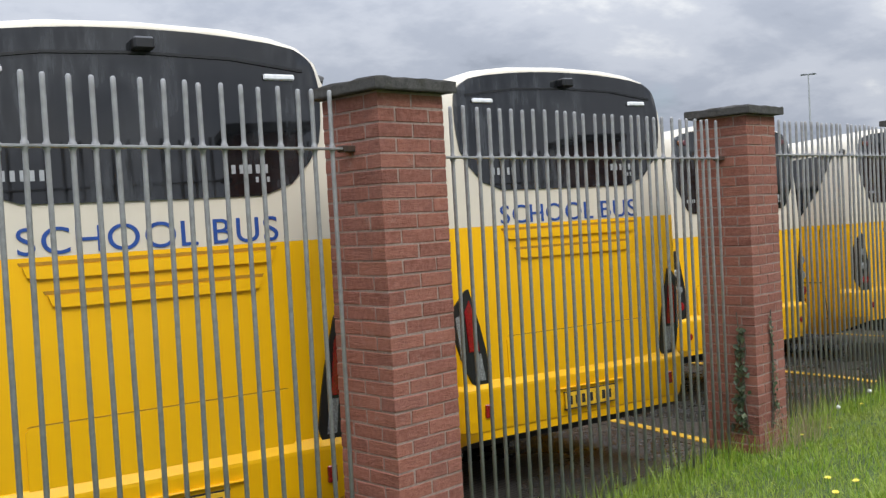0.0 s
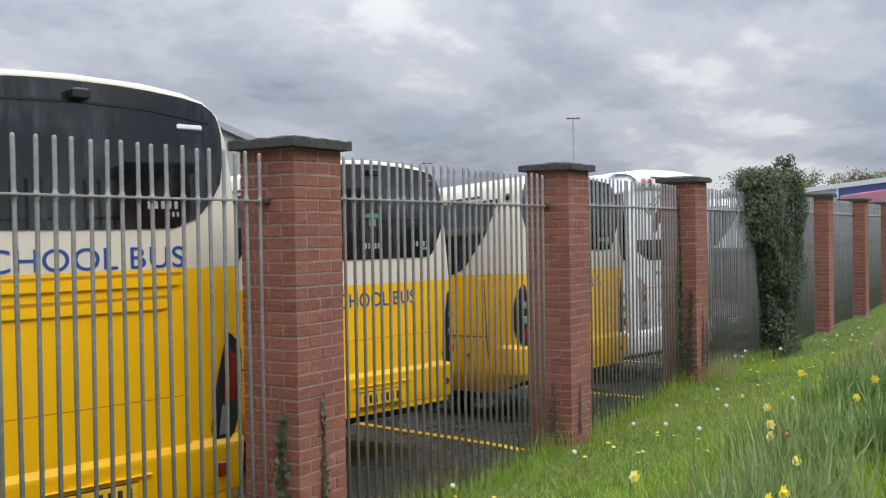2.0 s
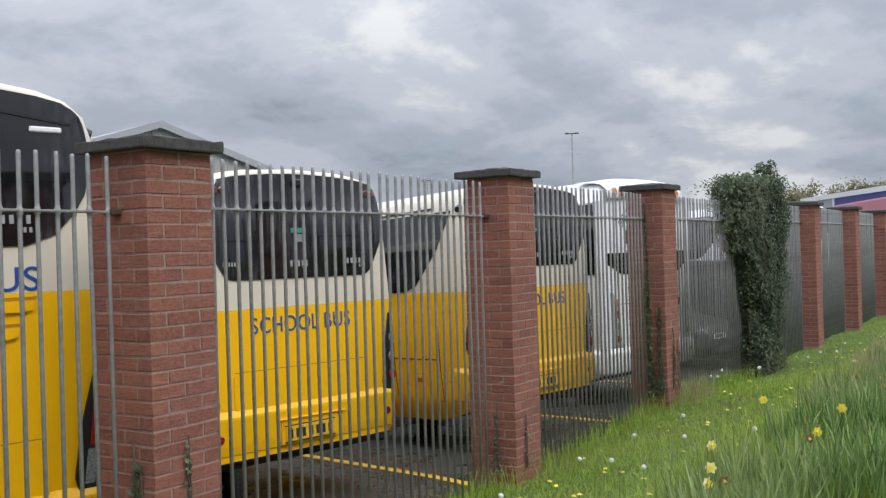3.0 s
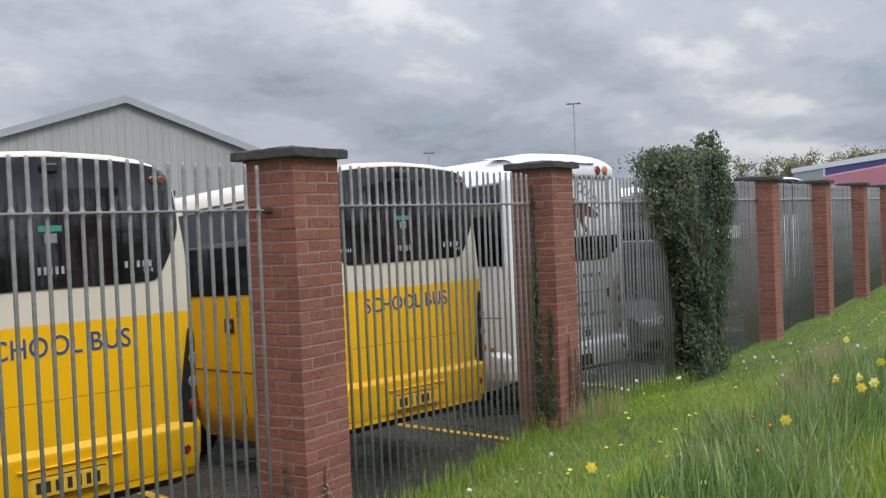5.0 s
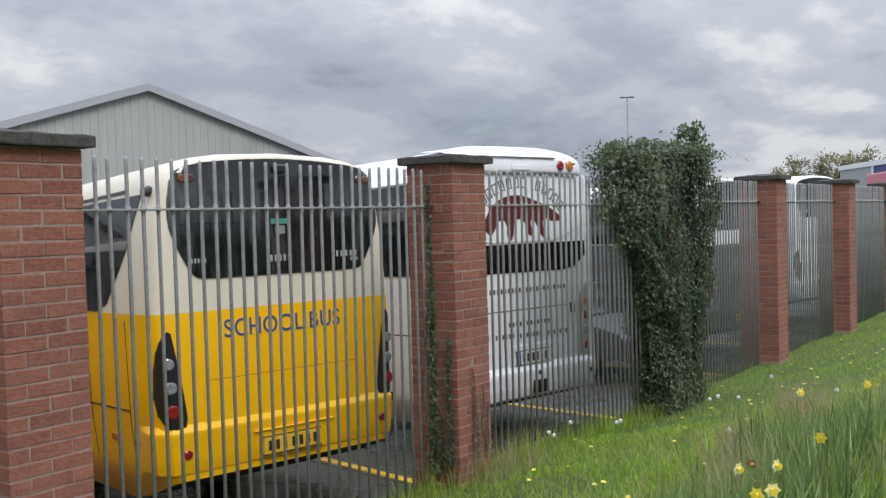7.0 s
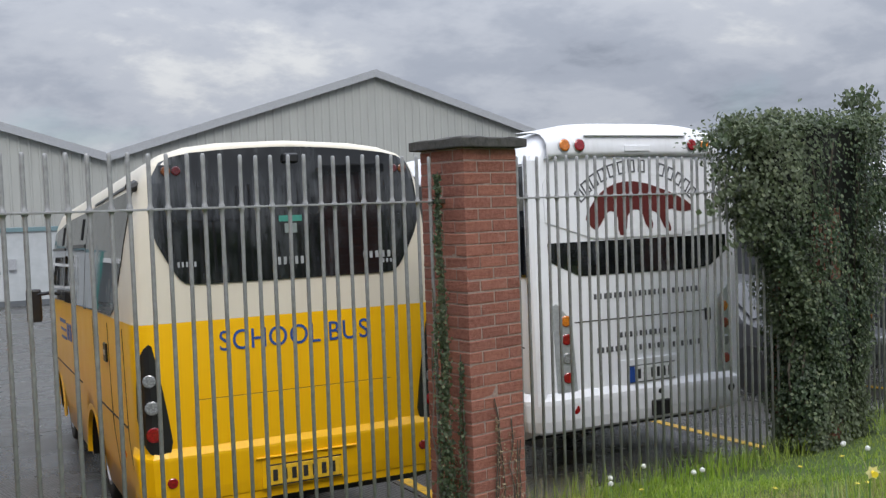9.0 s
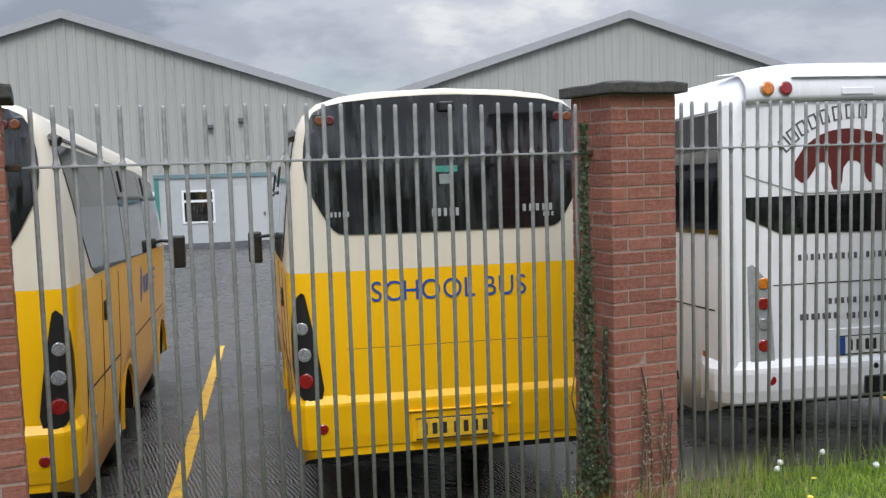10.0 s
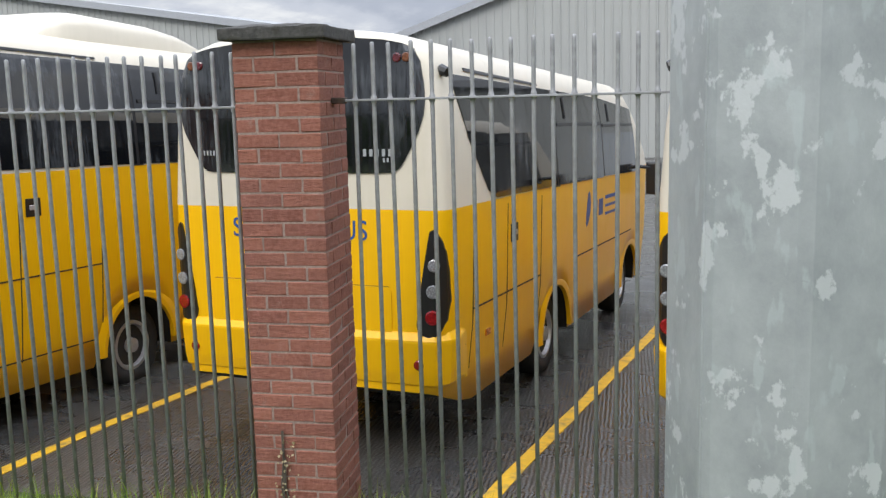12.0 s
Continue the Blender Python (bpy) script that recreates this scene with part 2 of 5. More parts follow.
def post_material():
    """Hot-dip zinc: pale crystalline patches over blue-grey, with drips and scuffs."""
    m, n, l, b = nodes_of("galvanised_post_zinc")
    v = where(n, "Object", (1, 1, 0.75))
    base = ramp(n, l, tex_noise(n, l, v, 9, 8, 0.68), ((0.35, (0.30, 0.315, 0.325)), (0.65, (0.43, 0.445, 0.455))))
    blot = tex_noise(n, l, v, 21, 8, 0.6)
    col = mixc(n, l, ramp(n, l, blot, ((0.575, (0, 0, 0)), (0.60, (0.8,) * 3))), base, (0.57, 0.58, 0.595))
    blot2 = tex_noise(n, l, where(n, "Object", (1.6, 1.6, 0.6)), 30, 4, 0.5)
    col = mixc(n, l, ramp(n, l, blot2, ((0.60, (0, 0, 0)), (0.66, (0.5,) * 3))), col, (0.47, 0.51, 0.52))
    dark = ramp(n, l, tex_noise(n, l, where(n, "Object", (2, 2, 6)), 6, 6, 0.7), ((0.66, (0, 0, 0)), (0.78, (0.6,) * 3)))
    col = mixc(n, l, dark, col, (0.16, 0.17, 0.17))
    l.new(col, b.inputs["Base Color"])
    b.inputs["Metallic"].default_value, b.inputs["Roughness"].default_value = 0.35, 0.55
    bump(n, l, b, tex_noise(n, l, v, 34, 5, 0.6), 0.25, 0.004)
    return m


ZINC = post_material()


def yard_material():
    """Wet brushed concrete: tamped ribs, damp patches that mirror the sky."""
    m, n, l, b = nodes_of("wet_ribbed_concrete")
    v = where(n, "Object")
    g = tex_noise(n, l, v, 24, 7, 0.65)
    col = ramp(n, l, g, ((0.3, (0.036, 0.034, 0.031)), (0.7, (0.088, 0.083, 0.076))))
    damp = tex_noise(n, l, v, 0.9, 6, 0.6)
    col = mixc(n, l, ramp(n, l, damp, ((0.42, (0, 0, 0)), (0.62, (0.6,) * 3))), col, (0.045, 0.045, 0.046))
    moss = ramp(n, l, tex_noise(n, l, v, 1.7, 6, 0.7), ((0.60, (0, 0, 0)), (0.75, (0.6,) * 3)))
    col = mixc(n, l, moss, col, (0.060, 0.052, 0.022))
    l.new(col, b.inputs["Base Color"])
    r = n.new("ShaderNodeMapRange")
    r.inputs["From Min"].default_value, r.inputs["From Max"].default_value = 0.4, 0.65
    r.inputs["To Min"].default_value, r.inputs["To Max"].default_value = 0.38, 0.10
    l.new(damp, r.inputs[0])
    l.new(r.outputs[0], b.inputs["Roughness"])
    w = n.new("ShaderNodeTexWave")
    w.wave_type, w.bands_direction = "BANDS", "X"
    w.inputs["Scale"].default_value, w.inputs["Distortion"].default_value, w.inputs["Detail"].default_value = 9, 4.5, 4
    w.inputs["Detail Scale"].default_value = 1.2
    l.new(v, w.inputs["Vector"])
    h = mathn(n, l, "ADD", mathn(n, l, "MULTIPLY", w.outputs["Fac"], 0.7), mathn(n, l, "MULTIPLY", g, 0.5))
    bump(n, l, b, h, 0.55, 0.010)
    return m


YARD = yard_material()
LINE = surface("worn_yellow_line_paint", (0.58, 0.33, 0.012), (0.72, 0.44, 0.025), 20, 0.6, stain=(0.14, 0.12, 0.08), stain_scale=9, bump_amt=0.3)
TARMAC = surface("dark_yard_base", (0.03, 0.03, 0.03), (0.06, 0.06, 0.058), 20, 0.8, bump_amt=0.4)


def grass_material(name, stops, wet=0.5):
    m, n, l, b = nodes_of(name)
    geo = n.new("ShaderNodeNewGeometry")
    base = ramp(n, l, geo.outputs["Random Per Island"], stops)
    patch = tex_noise(n, l, where(n, "Object"), 0.7, 5, 0.6)
    col = mixc(n, l, ramp(n, l, patch, ((0.4, (0, 0, 0)), (0.65, (0.6,) * 3))), base, tuple(c * 0.75 for c in stops[-1][1]))
    l.new(col, b.inputs["Base Color"])
    b.inputs["Roughness"].default_value = wet
    b.inputs["Subsurface Weight"].default_value = 0.0
    t = n.new("ShaderNodeBsdfTranslucent")
    l.new(col, t.inputs["Color"])
    mx = n.new("ShaderNodeMixShader")
    mx.inputs[0].default_value = 0.4
    l.new(b.outputs[0], mx.inputs[1])
    l.new(t.outputs[0], mx.inputs[2])
    l.new(mx.outputs[0], n["Material Output"].inputs["Surface"])
    return m


GRASS = grass_material("spring_grass", ((0.0, (0.105, 0.205, 0.012)), (0.45, (0.205, 0.350, 0.020)), (0.85, (0.315, 0.435, 0.045)), (1.0, (0.42, 0.46, 0.11))))
STRAP = grass_material("daffodil_leaf", ((0.0, (0.050, 0.108, 0.026)), (0.5, (0.105, 0.195, 0.046)), (0.85, (0.20, 0.315, 0.085)), (1.0, (0.42, 0.48, 0.20))), 0.45)
DRY = grass_material("dead_stalks", ((0.0, (0.26, 0.21, 0.11)), (1.0, (0.46, 0.39, 0.24))), 0.8)
RUSTY = grass_material("withered_climber_leaf", ((0.0, (0.10, 0.05, 0.035)), (0.6, (0.22, 0.15, 0.09)), (1.0, (0.40, 0.34, 0.22))), 0.8)
IVY = grass_material("ivy_leaf", ((0.0, (0.016, 0.032, 0.016)), (0.5, (0.045, 0.078, 0.036)), (0.85, (0.095, 0.135, 0.064)), (1.0, (0.22, 0.25, 0.14))), 0.5)
# olive leaf colours, paled and dulled to include distance haze
TREE_LEAF = grass_material("spring_tree_leaf", ((0.0, (0.12, 0.125, 0.065)), (0.5, (0.18, 0.175, 0.085)), (1.0, (0.27, 0.235, 0.12))), 0.7)
SOIL = surface("turf_soil", (0.035, 0.060, 0.010), (0.085, 0.135, 0.022), 9, 0.95, stain=(0.045, 0.05, 0.018), stain_scale=1.2, bump_amt=0.8, bump_dist=0.03)
BARK = surface("bark", (0.05, 0.04, 0.03), (0.12, 0.10, 0.08), 20, 0.9, bump_amt=0.6)
PETAL = plain("yellow_petal", (0.85, 0.72, 0.10), 0.55)
PETAL_PALE = plain("pale_yellow_petal", (0.85, 0.80, 0.42), 0.55)
TRUMPET = plain("golden_trumpet", (0.86, 0.66, 0.04), 0.55)
WITHERED = plain("withered_petal", (0.50, 0.30, 0.10), 0.8)
FLUFF = plain("white_seed_head", (0.75, 0.75, 0.72), 0.9)
TULIP = plain("red_petal", (0.55, 0.03, 0.02), 0.5)
STEM = plain("green_stem", (0.10, 0.20, 0.04), 0.6)
CLAD = surface("grey_green_cladding", (0.335, 0.342, 0.325), (0.385, 0.392, 0.372), 1.2, 0.6, stain=(0.30, 0.31, 0.30), stain_scale=0.25, bump_amt=0.1, stretch=(1, 1, 0.15))
TRIM = plain("grey_verge_trim", (0.34, 0.35, 0.37), 0.5)
ROOFING = plain("grey_roof_sheet", (0.30, 0.31, 0.32), 0.55)
CABIN = surface("white_cabin_panel", (0.38, 0.405, 0.42), (0.45, 0.475, 0.49), 3, 0.6, stain=(0.36, 0.38, 0.39), stain_scale=0.8, bump_amt=0.1)
CABIN_DOOR = plain("pale_door_panel", (0.46, 0.48, 0.49), 0.5)
TEAL_GREY = plain("teal_grey_fascia", (0.14, 0.22, 0.24), 0.5)
TEAL = plain("teal_trim", (0.05, 0.22, 0.20), 0.5)
PVC = plain("white_pvc", (0.78, 0.79, 0.80), 0.4)
DARK_TRIM = plain("dark_grey_fascia", (0.10, 0.11, 0.12), 0.6)
TRUCK_BLUE = plain("blue_trailer_sheet", (0.035, 0.05, 0.22), 0.5)
PINK = plain("faded_red_roof", (0.55, 0.20, 0.24), 0.6)
CAR = paint("dark_grey_car_paint", (0.06, 0.062, 0.068), (0.2, 0.19, 0.18), 0.3)


# ---------- building helpers ----------
def link(name, bm, material, parent=None, smooth=False):
    me = bpy.data.meshes.new(name)
    bmesh.ops.recalc_face_normals(bm, faces=bm.faces)
    bm.to_mesh(me)
    bm.free()
    for mat in material if isinstance(material, (list, tuple)) else (material,):
        me.materials.append(mat)
    if smooth:
        for p in me.polygons:
            p.use_smooth = True
    ob = new(name, me)
    ob.parent = parent
    return ob


def part(name, bm, material, parent, label="", smooth=False):
    return tagged(link(name, bm, material, parent, smooth), label)


def thing(name, label, category, group="", at=None):
    ob = tagged(new(name), label, category, group)
    if at is not None:
        ob.matrix_world = at
    return ob


def box(bm, x0, y0, z0, x1, y1, z1):
    vs = [bm.verts.new((x, y, z)) for z in (z0, z1) for y in (y0, y1) for x in (x0, x1)]
    for f in ((0, 2, 3, 1), (4, 5, 7, 6), (0, 1, 5, 4), (2, 6, 7, 3), (0, 4, 6, 2), (1, 3, 7, 5)):
        bm.faces.new([vs[i] for i in f])
    return vs


def boxes(*many):
    bm = bmesh.new()
    for b in many:
        box(bm, *b)
    return bm


def bevelled(bm, width, segments=2):
    bmesh.ops.bevel(bm, geom=bm.edges[:], offset=width, segments=segments, profile=0.6, affect="EDGES")
    return bm


def tube(bm, p, q, r, r2=None, sides=8, caps=True):
    p, q = Vector(p), Vector(q)
    r2 = r if r2 is None else r2
    m = (q - p).to_track_quat("Z", "Y").to_matrix()
    rings = []
    for c, rad in ((p, r), (q, r2)):
        rings.append([bm.verts.new(c + m @ Vector((rad * math.cos(2 * math.pi * i / sides), rad * math.sin(2 * math.pi * i / sides), 0))) for i in range(sides)])
    for i in range(sides):
        bm.faces.new((rings[0][i], rings[0][(i + 1) % sides], rings[1][(i + 1) % sides], rings[1][i]))
    if caps:
        bm.faces.new(rings[0][::-1])
        bm.faces.new(rings[1])
    return bm


def lathe(bm, profile, centre, axis, sides=20):
    """Turns (along, radius) pairs about an axis through the centre."""
    m = Vector(axis).to_track_quat("Z", "Y").to_matrix()
    c = Vector(centre)
    rings = [[bm.verts.new(c + m @ Vector((r * math.cos(2 * math.pi * i / sides), r * math.sin(2 * math.pi * i / sides), a))) for i in range(sides)] for a, r in profile]
    for r0, r1 in zip(rings, rings[1:]):
        for i in range(sides):
            bm.faces.new((r0[i], r0[(i + 1) % sides], r1[(i + 1) % sides], r1[i]))
    for ring in (rings[0], rings[-1]):
        bm.faces.new(ring)
    return bm


def rounded(points, times=2):
    """Cuts the corners of a closed outline."""
    for _ in range(times):
        out = []
        for a, b in zip(points, points[1:] + points[:1]):
            out.append((a[0] * 0.75 + b[0] * 0.25, a[1] * 0.75 + b[1] * 0.25))
            out.append((a[0] * 0.25 + b[0] * 0.75, a[1] * 0.25 + b[1] * 0.75))
        points = out
    return points


def letters(body, width, height, depth=0.004):
    """One bmesh for each letter, the word centred in the xz plane and facing -y."""
    out, pen = [], 0.0
    for ch in body:
        if ch == " ":
            pen += 0.26
            continue
        cu = bpy.data.curves.new("lettering", "FONT")
        cu.body, cu.extrude = ch, 0.02
        ob = new("lettering", cu)
        me = bpy.data.meshes.new_from_object(ob.evaluated_get(bpy.context.evaluated_depsgraph_get()))
        bm = bmesh.new()
        bm.from_mesh(me)
        bpy.data.objects.remove(ob)
        bpy.data.meshes.remove(me)
        x0, x1 = min(v.co.x for v in bm.verts), max(v.co.x for v in bm.verts)
        for v in bm.verts:
            v.co.x += pen - x0
        pen += x1 - x0 + 0.13
        out.append(bm)
    total = pen - 0.13
    tall = 0.73
    for bm in out:
        for v in bm.verts:
            v.co = Vector(((v.co.x - total / 2) * width / total, -depth if v.co.z > 0 else 0.001, (v.co.y - tall / 2) * height / tall))
    return out


def lettering(bus, body, width, height, u, z):
    for bm in letters(body, width, height):
        bmesh.ops.translate(bm, verts=bm.verts, vec=(u, -0.001, z))
        part("letter", bm, BLUE, bus, "blue capital letter")


# ---------- ground and yard ----------
TURN = 11.7                       # the yard lies turned to the fence
YARD_Z, FALL, FALL_FROM, FALL_TO = -0.82, 0.0314, 3.0, 22.0
AHEAD = Vector((math.sin(radians(TURN)), math.cos(radians(TURN)), 0))
ASIDE = Vector((math.cos(radians(TURN)), -math.sin(radians(TURN)), 0))


def yard_height(q):
    return YARD_Z - FALL * (min(max(q, FALL_FROM), FALL_TO) - FALL_FROM)


def in_yard(p, q, up=0.0):
    """A place p metres along the yard's front and q metres into it."""
    v = ASIDE * p + AHEAD * q
    return Vector((v.x, v.y, yard_height(q) + up))


def turf(x, y):
    d = max(0.0, -y - 0.2)
    z = -0.52 + 0.24 * min(d, 3.0) + 0.05 * max(0.0, min(d, 12.0) - 3.0)
    z += 0.13 * math.exp(-((x - 11.3) / 1.6) ** 2) * max(0.0, 1 - d / 2.0)
    return z + 0.035 * noise.noise(Vector((x * 0.8, y * 0.8, 3.1))) + 0.015 * noise.noise(Vector((x * 3.1, y * 3.1, 7.7)))


def make_ground():
    xs = [-700, -300, -120, -50, -25, -12] + [-8 + 0.4 * i for i in range(111)] + [40, 50, 70, 120, 300, 900]
    ys = [-700, -300, -120, -60, -30, -20, -14] + [-10 + 0.4 * i for i in range(24)] + [-0.4, -0.2, 0.05, 0.14]
    bm = bmesh.new()
    grid = [[bm.verts.new((x, y, turf(x, y))) for x in xs] for y in ys]
    for drop, y in ((0.9, 0.15), (None, 2.0), (None, 30), (None, 80), (None, 300), (None, 900)):
        grid.append([bm.verts.new((x, y, -1.0 if drop else (-1.2 if y < 3 else -1.75))) for x in xs])
    for a, b in zip(grid, grid[1:]):
        for i in range(len(xs) - 1):
            bm.faces.new((a[i], a[i + 1], b[i + 1], b[i]))
    return tagged(link("ground", bm, SOIL, smooth=True), "rough grass bank and flat land beyond", "ground", kind="structure")


make_ground()


def make_yard():
    bm = bmesh.new()
    qs = [-12, FALL_FROM, FALL_TO, 75]
    rows = [[bm.verts.new(in_yard(p, q, -0.09)) for p in (-60, 130)] for q in qs]
    for a, b in zip(rows, rows[1:]):
        bm.faces.new((a[0], a[1], b[1], b[0]))
    geom = bmesh.ops.bisect_plane(bm, geom=bm.verts[:] + bm.edges[:] + bm.faces[:], plane_co=(0, 0.16, 0), plane_no=(0, 1, 0), clear_inner=True)
    return tagged(link("yard", bm, TARMAC), "wet dark concrete yard in large ribbed slabs", "yard", kind="structure")


yard = make_yard()


def make_retaining_edge():
    bm = bevelled(boxes((-8, 0.07, -1.2, 34, 0.19, -0.66)), 0.012)
    return tagged(link("retaining_edge", bm, KERB), "low concrete edging under the railings", "kerb", kind="structure")


make_retaining_edge()


# ---------- sheds at the back of the yard ----------
def make_shed(p, name_label, half=13.8, eave=4.62, apex=8.97):
    """Gable-fronted shed: ribbed cladding, verge trims, roof, with its ridge along the yard."""
    q, deep, base = 44.65, 30.0, -1.45
    shed = thing("shed", name_label, "shed", "sheds behind the yard", at=Matrix.Translation(ASIDE * p + AHEAD * q) @ pose(0, 0, 0, 0, 0, -TURN))

    def top(u):
        return apex - (apex - eave) * abs(u) / half

    bm = bmesh.new()
    prev = None
    u = -half
    us = []
    while u < half:
        for s, out in ((0.0, 0.0), (0.30, 0.0), (0.335, -0.045), (0.40, -0.045)):
            us.append((min(u + s, half), out))
        u += 0.435
    us.append((half, 0.0))
    for uu, out in us:
        pair = (bm.verts.new((uu, out, base)), bm.verts.new((uu, out, top(uu))))
        if prev and pair[0].co.x > prev[0].co.x + 1e-4:
            bm.faces.new((prev[0], pair[0], pair[1], prev[1]))
        prev = pair
    part("gable_wall", bm, CLAD, shed)
    bm = bmesh.new()
    for s in (-1, 1):
        a, b = (s * half, eave), (0, apex)
        vs = [bm.verts.new((x, y, z + dz)) for y in (-0.25, deep) for (x, z), dz in ((a, 0.0), (b, 0.0), (b, 0.14), (a, 0.14))]
        for f in ((0, 1, 2, 3), (7, 6, 5, 4), (0, 4, 5, 1), (2, 6, 7, 3), (0, 3, 7, 4)):
            bm.faces.new([vs[i] for i in f])
    part("roof", bm, ROOFING, shed, "shallow grey sheet roof")
    for s in (-1, 1):
        bm = bmesh.new()
        vs = [bm.verts.new((x, y, z)) for y in (-0.32, -0.26) for x, z in ((s * half, eave - 0.22), (0, apex - 0.22), (0, apex + 0.18), (s * half, eave + 0.18))]
        for f in ((0, 1, 2, 3), (7, 6, 5, 4), (0, 4, 5, 1), (2, 6, 7, 3), (0, 3, 7, 4), (1, 5, 6, 2)):
            bm.faces.new([vs[i] for i in f])
        part("verge_trim", bm, TRIM, shed, "grey metal verge trim")
    for s in (-1, 1):
        part("side_wall", boxes((s * half - 0.06, 0.05, base, s * half + 0.06, deep, eave)), CLAD, shed)
    return shed


shed_mid = make_shed(0.34, "pale grey-green clad shed with shallow gable")
door = part("roller_door", boxes((2.57, -0.09, -1.42, 5.97, -0.05, 0.43)), DARK_TRIM, shed_mid, "dark grey shed door")
part("lintel", boxes((2.52, -0.14, 0.43, 6.02, -0.05, 0.65)), PVC, door, "pale lintel")
part("wall_light", bevelled(boxes((7.72, -0.30, 3.84, 8.04, -0.05, 4.04)), 0.02, 1), DARK_TRIM, shed_mid, "small floodlight on the gable")
make_shed(28.0, "pale grey-green clad shed with shallow gable")
shed_left = make_shed(-43.0, "wide pale clad shed with low-pitched roof and sign", 27.5, 5.15, 9.4)


def shed_fittings():
    bm = boxes((6.2, -0.16, 3.55, 6.55, -0.05, 3.75), (6.25, -0.3, 3.6, 6.5, -0.16, 3.7))
    part("wall_lamp", bm, DARK_TRIM, shed_mid, "small dark floodlight")
    sign = part("sign_board", boxes((-3.0, -0.14, 5.7, 7.6, -0.06, 7.5)), PVC, shed_left, "white sign board with lettering")
    for i in range(6):
        part("lettering", boxes((-2.2 + 1.2 * i, -0.155, 6.1, -1.5 + 1.2 * i, -0.141, 7.1)), DARK_TRIM, sign)


shed_fittings()


def make_cabin():
    """Portable office on a teal base, with a two-light window and a door."""
    at = Matrix.Translation(in_yard(7.78, 35.6)) @ pose(0, 0, 0, 0, 0, -TURN)
    cabin = thing("portable_cabin", "white portable cabin with teal trim standing before the shed", "cabin", at=at)
    part("cabin_body", boxes((-2.9, 0, 0.2, 6.5, 2.6, 2.75)), CABIN, cabin)
    part("roof_fascia", boxes((-2.95, -0.06, 2.75, 6.55, 2.66, 2.90)), TEAL_GREY, cabin, "teal-grey roof edge")
    part("base_skirt", boxes((-2.92, -0.03, 0.0, 6.52, 2.6, 0.2)), DARK_TRIM, cabin, "dark skirting")
    part("corner_post", boxes((-2.94, -0.03, 0.2, -2.76, 0.1, 2.75)), TEAL, cabin, "teal corner post")
    for x in (-1.3,):
        win = part("window", boxes((x - 0.62, -0.04, 0.98, x + 0.62, 0.0, 2.28)), PVC, cabin, "white plastic window")
        part("pane", boxes((x - 0.54, -0.046, 1.06, x + 0.54, -0.041, 1.80)), SIDE_GLASS, win)
        part("pane", boxes((x - 0.54, -0.046, 1.90, x + 0.54, -0.041, 2.20)), SIDE_GLASS, win)
    door = part("door", boxes((0.1, -0.035, 0.22, 1.33, 0.0, 2.4)), CABIN_DOOR, cabin, "plain pale grey door")
    part("handle", boxes((1.18, -0.07, 1.2, 1.26, -0.035, 1.34)), DARK_TRIM, door)
    part("meter_box", boxes((1.55, -0.12, 1.35, 1.8, 0.0, 1.75)), TRIM, cabin, "small grey box")
    return cabin


make_cabin()


# ---------- buses ----------
class Shell:
    """The outer form of a coach body: half-widths by height, roof and floor along its length."""

    def __init__(self, widths, roof, length, floor, wheels, split, r=0.12, roof_fall=0.02, wheel_r=0.40, skirt=0.20):
        self.widths, self.roof, self.length, self.floor, self.wheels, self.split = widths, roof, length, floor, wheels, split
        self.r, self.roof_fall, self.wheel_r, self.skirt = r, roof_fall, wheel_r, skirt

    def width(self, z):
        return float(np.interp(z, [a for a, _ in self.widths], [b for _, b in self.widths]))

    def rear(self, u, z):
        a = abs(u) - (self.width(z) - self.r)
        return 0.0 if a <= 0 else self.r - math.sqrt(max(self.r ** 2 - min(a, self.r) ** 2, 0.0))

    def squeeze(self, d):
        """How far the roof is lowered and the sides drawn in at d metres from the rear."""
        low = 1 - self.roof_fall * max(0.0, d - 0.3)
        nose = max(0.0, (d - (self.length - 1.5)) / 1.5)
        return low - 0.50 * nose ** 1.6, 1 - 0.06 * nose ** 2

    def side(self, d, z):
        low, draw = self.squeeze(d)
        z0 = self.split + (z - self.split) / low if z > self.split else z
        return self.width(z0) * draw

    def bottom(self, d):
        z = float(np.interp(d, (0.0, 0.12, 0.55), (self.floor, self.floor - 0.05, self.floor - self.skirt)))
        for w in self.wheels:
            a = self.wheel_r + 0.09
            if abs(d - w) < a:
                z = max(z, 0.40 + math.sqrt(a * a - (d - w) ** 2))
        return z


def hull(shell, lower_mat, upper_mat, bus):
    ds = [0.0, 0.006, 0.025, 0.06, 0.12, 0.3]
    d = 0.4
    while d < shell.length - 0.01:
        ds.append(round(d, 3))
        d += 0.06 if any(abs(d - w) < 0.6 for w in shell.wheels) else 0.25
    ds.append(shell.length)
    heights = [h for h, _ in shell.widths if h > shell.split + 0.02]
    rings_low, rings_up = [], []
    for d in ds:
        inset = shell.r - math.sqrt(max(shell.r ** 2 - (shell.r - d) ** 2, 0)) if d < shell.r else 0.0
        low, draw = shell.squeeze(d)
        zb = shell.bottom(d)
        half = [(shell.width(zb + (shell.split - zb) * f) - inset, zb + (shell.split - zb) * f) for f in (0, 0.2, 0.4, 0.6, 0.8, 1.0)]
        up = [(shell.split, half[-1][0])] + [(h, shell.width(h) - inset) for h in heights]
        up = [(max(w, 0.0) * draw, shell.split + (h - shell.split) * low - inset * 0.42 * max(0, (h - shell.split) / (shell.roof - shell.split)) ** 2) for h, w in up]
        half = [(w * draw, z) for w, z in half]
        rings_low.append([(-w, d, z) for w, z in half] + [(w, d, z) for w, z in reversed(half)])
